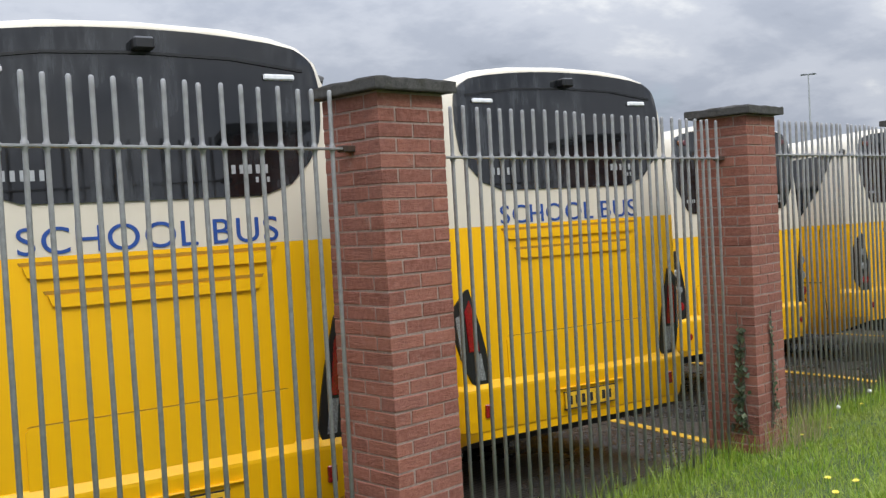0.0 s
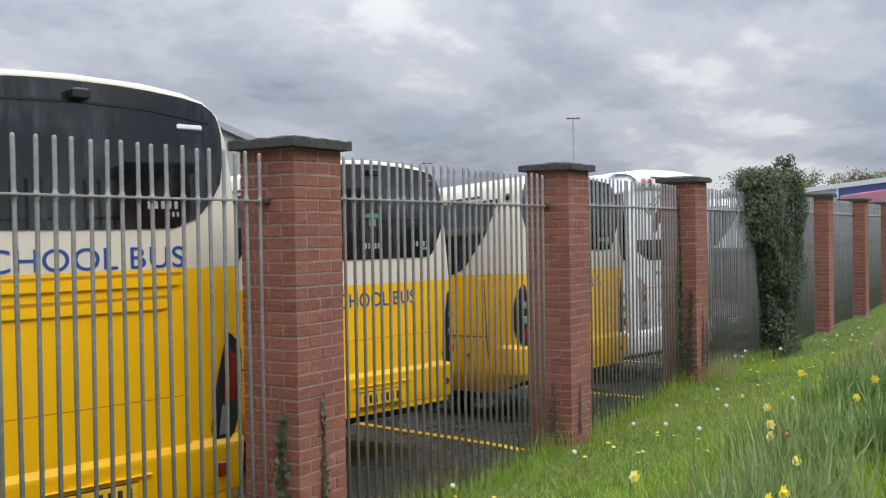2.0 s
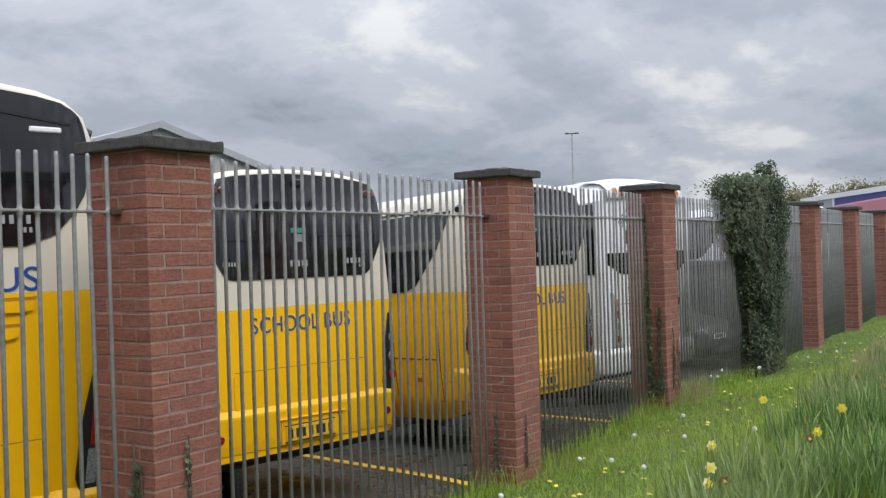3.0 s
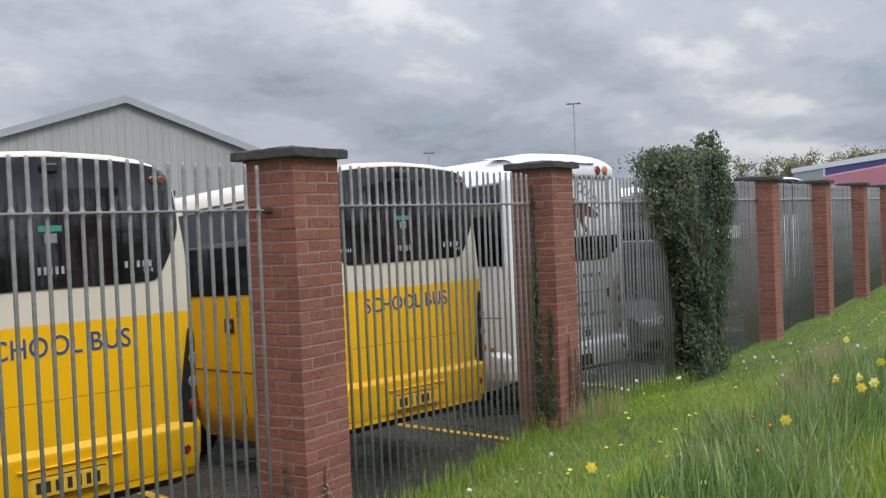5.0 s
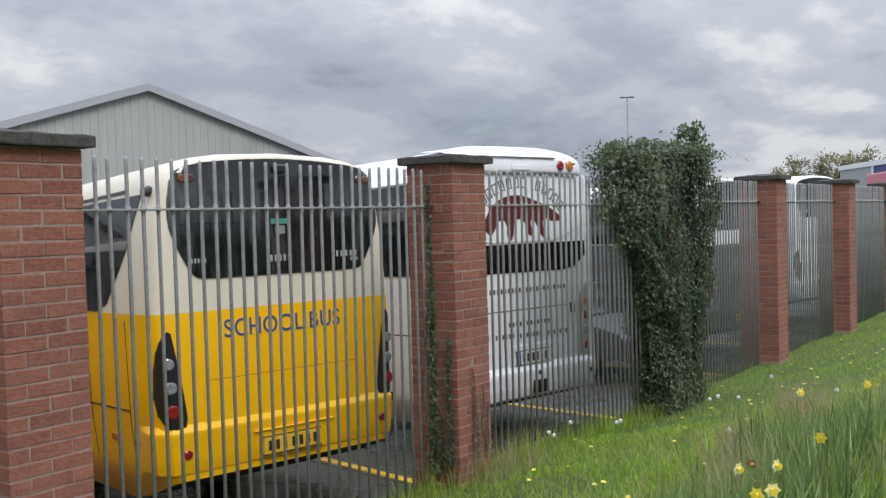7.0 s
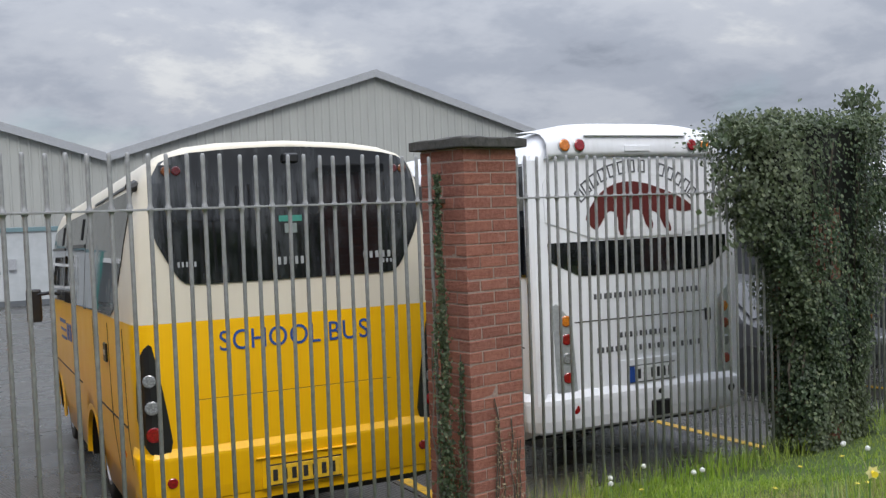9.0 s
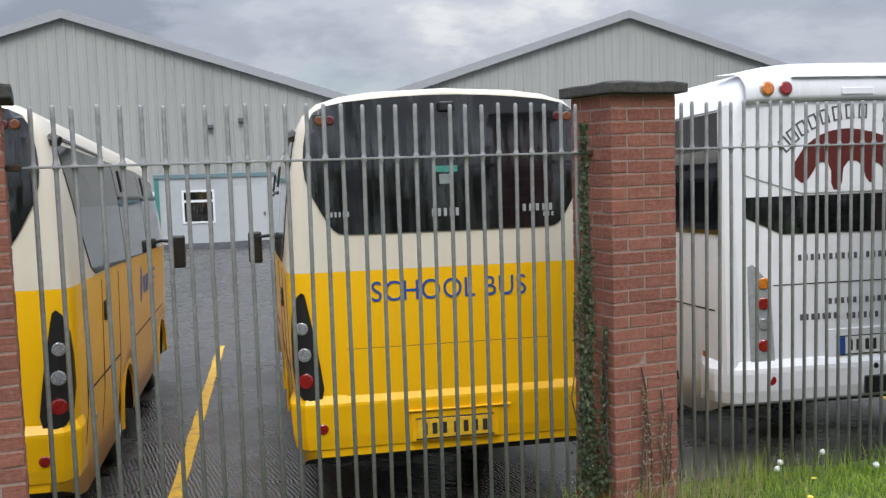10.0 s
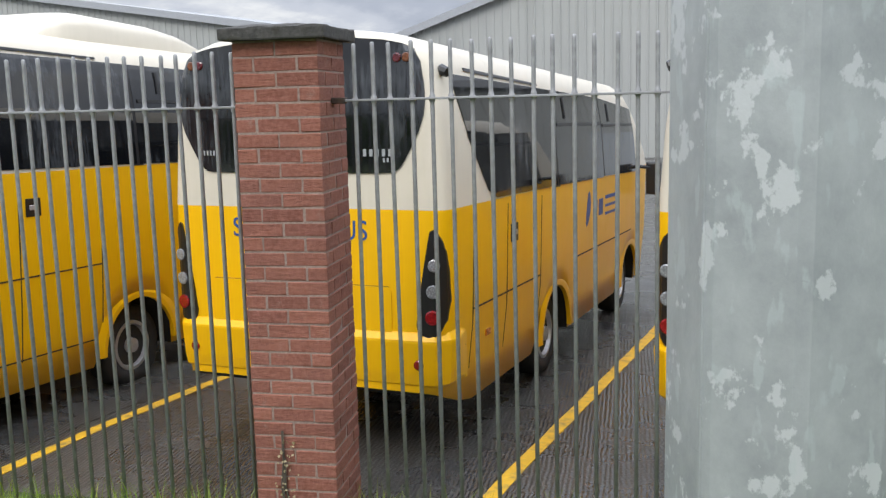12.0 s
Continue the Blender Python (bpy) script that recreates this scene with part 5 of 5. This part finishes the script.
    quads, tris = (i + [0, 1, 3, 2]).tolist(), (i + [2, 3, 4]).tolist()
    me = bpy.data.meshes.new(name)
    me.from_pydata(verts.tolist(), [], quads + tris)
    me.materials.append(material)
    return tagged(new(name, me), label, category, kind="stuff")


def scatter(count, x0, x1, y0, y1, seed, near=True, clump=0.0):
    rng = np.random.default_rng(seed)
    x = rng.uniform(x0, x1, count)
    y = rng.uniform(y0, y1, count)
    if clump:
        keep = np.array([noise.noise(Vector((a * 0.9, b * 1.3, 5.5))) for a, b in zip(x, y)]) > clump
        x, y = x[keep], y[keep]
    z = np.array([turf(a, b) for a, b in zip(x, y)]) - 0.01
    return np.stack([x, y, z], 1)


blades("mown_grass", np.concatenate([scatter(48000, -1.5, 13, -2.0, 0.02, 14), scatter(20000, 13, 30, -2.6, 0.0, 15)]), 0.035, 0.085, 0.006, 0.9, GRASS, "short bright green mown grass along the fence", "grass", 16)
blades("grass", np.concatenate([scatter(62000, -1.5, 13, -4.2, -1.75, 11), scatter(30000, 13, 30, -5.0, -2.4, 12)]), 0.05, 0.15, 0.0065, 0.9, GRASS, "bright green rough spring grass on the bank", "grass", 13)
blades("long_grass", np.concatenate([scatter(24000, -1.5, 13, -4.2, -1.9, 21, clump=0.06), scatter(9000, 1.5, 12, -3.9, -2.2, 25), scatter(4000, 13, 30, -5.0, -2.4, 22, clump=0.1), scatter(2600, -0.8, 16, -0.32, 0.02, 23)]), 0.14, 0.30, 0.006, 0.6, GRASS, "longer tufts of seeding grass", "grass", 24)

def tufts(centres, count, seed):
    """Root points of dense tussocks round the given centres."""
    rng = np.random.default_rng(seed)
    pts = [(cx + rng.normal(0, 0.10), cy + rng.normal(0, 0.08)) for cx, cy in centres for _ in range(count)]
    return np.array([(a, b, turf(a, b) - 0.01) for a, b in pts])


DAFFODIL_BED = ((3.0, -2.95, 0.6), (2.5, -3.0, 0.35), (4.3, -2.9, 0.7), (5.3, -2.75, 0.5), (5.0, -3.3, 0.6), (6.5, -3.2, 0.7), (7.6, -3.1, 0.5), (8.4, -3.1, 0.5), (9.1, -3.0, 0.55), (8.6, -2.7, 0.35), (10.2, -3.0, 0.5), (10.9, -2.75, 0.35), (6.9, -2.8, 0.35), (11.6, -3.1, 0.5))


def bed_spots(count, seed, spread=1.0):
    rng = np.random.default_rng(seed)
    pts = []
    for cx, cy, r in DAFFODIL_BED:
        clumps = [(cx + rng.normal(0, r * 0.5), cy + rng.normal(0, 0.22)) for _ in range(5)]
        for _ in range(count):
            a, b = clumps[rng.integers(0, 5)]
            px, py = a + rng.normal(0, 0.07 * spread), b + rng.normal(0, 0.07 * spread)
            pts.append((px, py, turf(px, py) - 0.01))
    return np.array(pts)


blades("daffodil_leaves", np.concatenate([bed_spots(400, 31, 1.7), bed_spots(120, 35, 3.0)]), 0.20, 0.44, 0.015, 0.45, STRAP, "blue-green strap leaves of daffodils", "leaves", 32)
blades("dead_stalks", np.concatenate([tufts(((10.6, -2.45), (10.95, -2.3), (9.75, -2.7), (11.9, -2.5), (12.6, -2.2), (7.5, -2.6), (8.7, -2.4)), 260, 46), scatter(800, 8.6, 13.4, -3.5, -1.9, 41, clump=0.0), scatter(500, 3, 9, -3.5, -2.4, 45, clump=0.1), scatter(160, 10.6, 11.5, -0.6, -0.25, 42), scatter(120, 3.2, 4.0, -0.5, -0.25, 43)]), 0.18, 0.42, 0.004, 0.6, DRY, "dry straw-coloured dead stalks", "stalks", 44)


def petal_ring(bm, c, m, n, inner, length, width, lift, turn=0.0):
    for k in range(n):
        a = 2 * math.pi * k / n + turn
        r = m @ Matrix.Rotation(a, 3, "Z")
        pts = ((inner, 0, 0), (length * 0.5, width, lift * 0.5), (length, 0, lift), (length * 0.5, -width, lift * 0.5))
        vs = [bm.verts.new(c + r @ Vector(p)) for p in pts]
        bm.faces.new(vs)


def make_daffodil(x, y, h, face, petals, trumpet, droop=0.0, label="yellow daffodil in bloom"):
    z = turf(x, y)
    d = thing("daffodil", label, "flower", "daffodils on the bank", at=pose(x, y, z))
    head = Vector((0.03 * math.cos(face), 0.03 * math.sin(face), h))
    mid = Vector((0.005, 0.0, h * 0.95))
    bm = tube(bmesh.new(), (0, 0, -0.02), mid, 0.0045, 0.0035, 5)
    tube(bm, mid, head, 0.0035, 0.003, 5)
    part("stem", bm, STEM, d)
    way = Vector((math.cos(face), math.sin(face), 0.1 - droop)).normalized()
    m = way.to_track_quat("Z", "Y").to_matrix()
    bm = bmesh.new()
    petal_ring(bm, head, m, 6, 0.003, 0.034, 0.013, 0.006)
    part("petals", bm, petals, d)
    bm = lathe(bmesh.new(), [(0.0, 0.007), (0.010, 0.009), (0.021, 0.011), (0.026, 0.015)], head, way, 10)
    part("trumpet", bm, trumpet, d)
    return d


TOWARDS = math.atan2(-1.2, -3.0)
for x, y, z in ((4.80, -2.59, 0.36), (5.17, -2.45, 0.39), (3.27, -2.33, 0.36), (3.85, -2.92, 0.38), (2.66, -3.09, 0.50), (2.72, -3.13, 0.52), (6.9, -2.3, 0.37),
                (7.56, -3.07, 0.54), (8.82, -3.03, 0.55), (9.03, -3.13, 0.53), (8.35, -3.35, 0.62), (8.40, -3.30, 0.58), (10.8, -2.73, 0.54), (4.55, -2.62, 0.34), (5.6, -2.9, 0.42), (6.2, -2.95, 0.46), (9.6, -3.2, 0.55), (11.5, -3.0, 0.5)):
    r = random.Random(int(x * 100))
    make_daffodil(x, y, max(0.2, z - turf(x, y)), TOWARDS + r.uniform(-0.9, 0.9), PETAL if r.random() < 0.6 else PETAL_PALE, TRUMPET, r.uniform(0, 0.3))
for x, y in ((8.47, -2.62), (8.0, -2.85), (5.4, -2.9), (4.4, -2.75), (9.4, -2.9), (7.2, -3.0)):
    make_daffodil(x, y, 0.30, TOWARDS + 0.5, WITHERED, WITHERED, 0.9, "withered brown daffodil hanging from its stem")


def make_tulip(x, y):
    t = thing("tulip", "single red tulip bud among daffodil leaves", "flower", at=pose(x, y, turf(x, y)))
    part("stem", tube(bmesh.new(), (0, 0, -0.02), (0.01, 0, 0.24), 0.005, 0.004, 5), STEM, t)
    part("bud", lathe(bmesh.new(), [(0, 0.006), (0.012, 0.019), (0.032, 0.021), (0.052, 0.010), (0.056, 0.002)], (0.01, 0, 0.235), (0, 0, 1), 9), TULIP, t)


make_tulip(2.37, -2.96)


def make_clock(h):
    """Dandelion seed head: a stem and a fluffy ball."""
    d = thing("dandelion_clock", "white dandelion seed head on a thin stem", "flower", "dandelion clocks on the bank")
    part("stem", tube(bmesh.new(), (0, 0, -0.02), (0.01, 0.01, h), 0.003, 0.0022, 5), STEM, d)
    rng = random.Random(5)
    bm = bmesh.new()
    c = Vector((0.01, 0.01, h))
    for _ in range(120):
        v = Vector((rng.gauss(0, 1), rng.gauss(0, 1), rng.gauss(0, 1))).normalized()
        s = v.orthogonal().normalized() * 0.005
        t = v.cross(s)
        p = c + v * 0.017
        bm.faces.new([bm.verts.new(p + k) for k in (s, t, -s, -t)])
    lathe(bm, [(-0.009, 0.003), (0, 0.010), (0.009, 0.003)], c, (0, 0, 1), 6)
    part("seed_head", bm, FLUFF, d)
    return d


def make_dandelion(h):
    d = thing("dandelion", "small yellow dandelion flower", "flower", "dandelions on the bank")
    part("stem", tube(bmesh.new(), (0, 0, -0.02), (0, 0, h), 0.003, 0.0025, 5), STEM, d)
    bm = bmesh.new()
    m = Matrix.Identity(3)
    petal_ring(bm, Vector((0, 0, h)), m, 12, 0.0, 0.020, 0.005, 0.006)
    petal_ring(bm, Vector((0, 0, h + 0.003)), m, 9, 0.0, 0.013, 0.005, 0.008, 0.3)
    part("petals", bm, PETAL, d)
    return d


def place_flowers():
    rng = random.Random(77)
    clock = make_clock(0.24)
    spots = [(3.25, -1.39), (3.5, -1.31), (12.06, -0.44), (11.6, -0.5), (11.75, -0.42), (8.93, -0.97), (11.27, -2.1), (4.1, -0.5), (13.4, -1.2), (12.9, -1.6), (14.2, -1.5)]
    spots += [(rng.uniform(4, 20), rng.uniform(-3.0, -0.5)) for _ in range(14)]
    for i, (x, y) in enumerate(spots):
        m = pose(x, y, turf(x, y) - rng.uniform(0, 0.08), rng.uniform(-8, 8), rng.uniform(-8, 8), rng.uniform(0, 360))
        if i == 0:
            clock.matrix_world = m
        else:
            copy_thing(clock, m)
    dand = make_dandelion(0.13)
    for i in range(190):
        x, y = rng.uniform(1.2, 20), rng.triangular(-3.2, -0.3, -2.3)
        m = pose(x, y, turf(x, y) - rng.uniform(0.0, 0.05), rng.uniform(-12, 12), rng.uniform(-12, 12), rng.uniform(0, 360))
        if i == 0:
            dand.matrix_world = m
        else:
            copy_thing(dand, m)


place_flowers()


def leaf_cloud(bm, rng, centre, normal, size):
    """One pointed ivy leaf of two folded halves."""
    n = Vector(normal).normalized()
    up = Vector((rng.uniform(-0.6, 0.6), rng.uniform(-0.3, 0.3), -1.0))
    up = (up - n * up.dot(n)).normalized()
    side = n.cross(up)
    c = Vector(centre)
    a, b = c - up * size * 0.5, c + up * size * 0.6
    l, r = c + side * size * 0.5 + n * size * 0.12, c - side * size * 0.5 + n * size * 0.12
    va, vb, vl, vr = (bm.verts.new(p) for p in (a, b, l, r))
    bm.faces.new((va, vl, vb))
    bm.faces.new((va, vb, vr))


def make_big_ivy():
    ivy = thing("ivy_bush", "dense dark green ivy swallowing a pier and railing", "ivy", at=pose(14.86, -0.06, -0.3))
    rng = random.Random(3)

    def half_width(z):
        return float(np.interp(z, [0.0, 0.3, 0.9, 1.5, 2.0, 2.5, 2.68], [0.50, 0.52, 0.58, 0.86, 1.16, 1.20, 0.95]))

    def shift(z):
        return float(np.interp(z, [0.0, 0.9, 1.6, 2.2, 2.7], [0.04, 0.04, 0.02, -0.12, -0.14]))

    stems = bmesh.new()
    for _ in range(26):
        x = rng.uniform(-0.5, 0.5)
        p = Vector((x, rng.uniform(-0.25, 0.1), 0))
        for k in range(5):
            q = p + Vector((rng.uniform(-0.14, 0.14), rng.uniform(-0.06, 0.06), 0.5))
            q.y = max(-0.32, min(0.2, q.y))
            tube(stems, p, q, 0.012, 0.009, 4, False)
            p = q
    part("woody_vine", stems, BARK, ivy, "brown woody stems")
    # dark hull inside the bush stands in for the shade between leaves
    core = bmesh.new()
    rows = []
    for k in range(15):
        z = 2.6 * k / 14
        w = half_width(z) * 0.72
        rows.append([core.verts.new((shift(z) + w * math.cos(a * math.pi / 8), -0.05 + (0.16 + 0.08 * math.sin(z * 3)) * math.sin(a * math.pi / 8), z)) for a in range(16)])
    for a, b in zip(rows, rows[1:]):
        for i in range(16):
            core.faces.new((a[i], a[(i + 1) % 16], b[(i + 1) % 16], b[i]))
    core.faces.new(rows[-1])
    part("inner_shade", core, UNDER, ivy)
    bm = bmesh.new()
    for _ in range(42000):
        z = rng.uniform(-0.28, 2.72)
        w = half_width(z) * (1 + 0.10 * noise.noise(Vector((z * 2.2, 1.7, 0))))
        a = rng.uniform(0, 2 * math.pi)
        depth = float(np.interp(z, (0, 0.9, 1.6, 2.3, 2.72), (0.31, 0.32, 0.36, 0.42, 0.30))) + 0.10 * noise.noise(Vector((math.cos(a) * 3, z * 2.0, 4.4)))
        lump = 1 + 0.20 * noise.noise(Vector((math.cos(a) * w * 2.6, math.sin(a) * 1.6, z * 2.4))) + 0.09 * noise.noise(Vector((math.cos(a) * w * 8, math.sin(a) * 5, z * 8)))
        f = rng.uniform(0.76, 1.05) * lump
        ca, sa = math.cos(a), math.sin(a)
        p = (shift(z) + w * f * (abs(ca) ** 0.7) * (1 if ca > 0 else -1), -0.05 + depth * f * (abs(sa) ** 0.8) * (1 if sa > 0 else -1), z + rng.uniform(-0.04, 0.04))
        leaf_cloud(bm, rng, p, (ca * 0.7 + rng.gauss(0, 0.35), sa * 1.3 + rng.gauss(0, 0.35), 0.35 + rng.gauss(0, 0.35)), rng.uniform(0.017, 0.042))
    for _ in range(3600):
        x = rng.uniform(-1.25, 1.0)
        z = 2.50 + 0.14 * (1 - (x / 1.3) ** 2) + rng.gauss(0, 0.05)
        leaf_cloud(bm, rng, (x - 0.1, rng.gauss(-0.05, 0.2), z), (rng.gauss(0, 0.5), rng.gauss(-0.3, 0.5), 1.0), rng.uniform(0.022, 0.05))
    # the shoot that stands up at one end, and trailing sprays
    for _ in range(420):
        t = rng.random()
        leaf_cloud(bm, rng, (0.78 + rng.gauss(0, 0.10), rng.gauss(-0.05, 0.09), 2.5 + 0.48 * t + rng.gauss(0, 0.03)), (rng.gauss(0, 1), rng.gauss(-0.5, 1), rng.gauss(0.3, 0.6)), rng.uniform(0.035, 0.07))
    for sx, sz, dx, dz, n in ((0.9, 2.62, 0.62, 0.0, 60), (-1.2, 2.45, -0.55, -0.05, 90), (-1.0, 2.2, -0.6, -0.3, 120), (-0.9, 1.9, -0.5, -0.3, 90), (-1.1, 2.55, -0.35, 0.05, 60), (-1.1, 2.35, -0.45, -0.18, 50), (0.5, 2.0, 0.5, -0.9, 80), (0.55, 1.2, 0.3, -0.7, 60)):
        for _ in range(n):
            t = rng.random()
            leaf_cloud(bm, rng, (sx + dx * t + rng.gauss(0, 0.02), -0.1 + rng.gauss(0, 0.05), sz + dz * t + 0.06 * math.sin(t * 3) + rng.gauss(0, 0.025)), (rng.gauss(0, 0.6), -0.8, rng.gauss(0.4, 0.5)), rng.uniform(0.03, 0.06))
    tagged(part("foliage", bm, IVY, ivy, "glossy dark ivy leaves"), kind="stuff")


make_big_ivy()


def make_climber(x, y, z0, z1, wide, count, seed, label, mat=None, axis=(0, -1, 0), size=(0.025, 0.05)):
    """A narrow climbing plant that clings to a pier."""
    v = thing("ivy_climber", label, "ivy", "climbers on the piers", at=pose(x, y, z0))
    rng = random.Random(seed)
    h = z1 - z0
    ax = Vector(axis)
    across = Vector((-ax.y, ax.x, 0))
    stems, bm = bmesh.new(), bmesh.new()
    for s in range(3):
        p = across * rng.uniform(-wide, wide)
        k = 0.0
        while k < h * (1 - 0.2 * s):
            q = across * (p.dot(across) * 0.8 + rng.gauss(0, wide * 0.35)) + ax * 0.01
            q.z = k + 0.15
            tube(stems, p, q, 0.006, 0.005, 4, False)
            p, k = q, k + 0.15
    part("woody_vine", stems, BARK, v)
    for _ in range(count):
        t = rng.random() ** 1.15
        wobble = 0.6 * wide * noise.noise(Vector((t * h * 2.5, seed, 0)))
        p = across * (wobble + rng.gauss(0, wide * (0.75 - 0.45 * t))) + ax * rng.uniform(0.012, 0.06 * (1.2 - t))
        p.z = t * h
        leaf_cloud(bm, rng, p, (ax.x + rng.gauss(0, 0.5), ax.y + rng.gauss(0, 0.5), rng.gauss(0.4, 0.4)), rng.uniform(*size))
    part("foliage", bm, mat or IVY, v, "small ivy leaves")


XD, XC, XB = 10.905, 7.314, 3.571
make_climber(XD - 0.29, -0.02, -0.30, 1.93, 0.042, 1700, 1, "dark ivy strand climbing the bars beside a brick pier", size=(0.012, 0.030))
make_climber(XD - 0.34, -0.02, -0.28, 1.10, 0.035, 260, 2, "dark ivy strand climbing the bars beside a brick pier", size=(0.012, 0.028))
make_climber(XD - 0.225, -0.16, -0.25, 0.75, 0.04, 330, 3, "young ivy shoots at a pier's foot", axis=(-1, 0, 0), size=(0.012, 0.028))
make_climber(XD - 0.02, -0.225, -0.25, 0.40, 0.05, 210, 4, "reddish dry climber at a pier's foot", mat=RUSTY, size=(0.008, 0.018))
make_climber(XD + 0.10, -0.225, -0.25, 0.28, 0.06, 150, 5, "thin weeds at a pier's foot", mat=RUSTY, size=(0.007, 0.016))
make_climber(XB - 0.225, -0.10, -0.35, 0.42, 0.05, 130, 6, "young ivy shoots at a pier's foot", axis=(-1, 0, 0))
make_climber(XB - 0.02, -0.225, -0.35, 0.50, 0.03, 100, 7, "young ivy shoots at a pier's foot", size=(0.015, 0.035))
make_climber(XC - 0.05, -0.225, -0.38, 0.05, 0.05, 50, 8, "thin dry weeds at a pier's foot", mat=DRY, size=(0.010, 0.02))
make_climber(XC - 0.225, -0.05, -0.38, 0.10, 0.05, 60, 9, "thin weeds at a pier's foot", axis=(-1, 0, 0), size=(0.015, 0.03))


# ---------- yard slabs ----------
def make_slabs():
    joints = (-1.0, 10.3, 22.0, 33.0, 44.0)
    for q0, q1 in zip(joints, joints[1:]):
        for i in range(-4, 8):
            p0, p1 = i * 7.2 - 3.1, i * 7.2 + 4.085
            qs = [q0 + 0.012] + ([FALL_FROM] if q0 < FALL_FROM < q1 else []) + [q1 - 0.012]
            bm = bmesh.new()
            rows = [[bm.verts.new(in_yard(p, q, h)) for p in (p0, p1) for h in (0.0, -0.08)] for q in qs]
            for a, b in zip(rows, rows[1:]):
                bm.faces.new((a[0], a[2], b[2], b[0]))
                bm.faces.new((a[0], b[0], b[1], a[1]))
                bm.faces.new((a[2], a[3], b[3], b[2]))
            for r in (rows[0], rows[-1]):
                bm.faces.new((r[0], r[1], r[3], r[2]))
            bmesh.ops.bisect_plane(bm, geom=bm.verts[:] + bm.edges[:] + bm.faces[:], plane_co=(0, 0.20, 0), plane_no=(0, 1, 0), clear_inner=True)
            if bm.faces:
                part("slab", bm, YARD, yard)


make_slabs()


# ---------- brick piers ----------
def brick_meshes():
    out = []
    rng = random.Random(9)
    for _ in range(6):
        bm = boxes((-0.1085, -0.052, -0.0334, 0.1085, 0.052, 0.0334))
        bmesh.ops.bevel(bm, geom=bm.edges[:], offset=0.004, segments=1, affect="EDGES")
        for v in bm.verts:
            v.co += Vector((rng.uniform(-1, 1), rng.uniform(-1, 1), rng.uniform(-1, 1))) * 0.0018
        me = bpy.data.meshes.new("brick")
        bmesh.ops.recalc_face_normals(bm, faces=bm.faces)
        bm.to_mesh(me)
        bm.free()
        me.materials.append(BRICK)
        out.append(me)
    return out


BRICKS = brick_meshes()


def cap_mesh(seed):
    """Weathered slab with a shallow hipped top and crumbled arrises."""
    h, e = 0.272, 0.060
    bm = boxes((-h, -h, -e / 2, h, h, e / 2))
    bmesh.ops.subdivide_edges(bm, edges=bm.edges[:], cuts=7, use_grid_fill=True)
    for v in bm.verts:
        edge = max(abs(v.co.x), abs(v.co.y)) / h
        if v.co.z > e / 2 - 0.001:
            v.co.z += 0.035 * (1 - edge) + 0.010 * noise.noise(v.co * 14 + Vector((seed, 0, 0)))
        n = noise.noise(v.co * 9 + Vector((seed * 3.3, 1, 2)))
        v.co.x *= 1 + 0.014 * n - (0.012 if edge > 0.98 and abs(v.co.z) > e * 0.45 else 0)
        v.co.y *= 1 + 0.014 * n - (0.012 if edge > 0.98 and abs(v.co.z) > e * 0.45 else 0)
        v.co.z += 0.004 * noise.noise(v.co * 20 + Vector((0, seed, 0)))
    return bm


def make_pier(x, cap_z, seed):
    deep = 1.2 if x > 16 else 1.0
    pier = thing("brick_pier", "square red brick pier with a dark weathered concrete cap", "pier", "brick piers along the railings", at=pose(x, 0, 0) @ Matrix.Diagonal((1, deep, 1, 1)))
    top = cap_z - 0.032
    part("cap", cap_mesh(seed), CAP, pier, "dark weathered concrete cap")
    pier.children[0].matrix_basis = pose(0, 0, cap_z)
    part("mortar_core", boxes((-0.2175, -0.2175, -0.62, 0.2175, 0.2175, top)), MORTAR, pier, "pale recessed mortar")
    rng = random.Random(seed)
    for k in range(34):
        z = top - 0.0425 - 0.075 * k
        turn = 90 if k % 2 else 0
        for px, py, rz in ((-0.1125, -0.16875, 0), (0.1125, -0.16875, 0), (-0.1125, 0.16875, 0), (0.1125, 0.16875, 0), (-0.16875, 0, 90), (0.16875, 0, 90)):
            if turn:
                px, py, rz = -py, px, rz + 90
            b = new("brick", BRICKS[rng.randrange(6)])
            b.parent = pier
            b.matrix_basis = pose(px + rng.uniform(-0.0015, 0.0015), py + rng.uniform(-0.0015, 0.0015), z + rng.uniform(-0.001, 0.001), rng.gauss(0, 0.3), rng.gauss(0, 0.3), rz + rng.gauss(0, 0.3) + 180 * rng.randrange(2))


for i, (x, z) in enumerate(PIERS):
    make_pier(x, z, i)
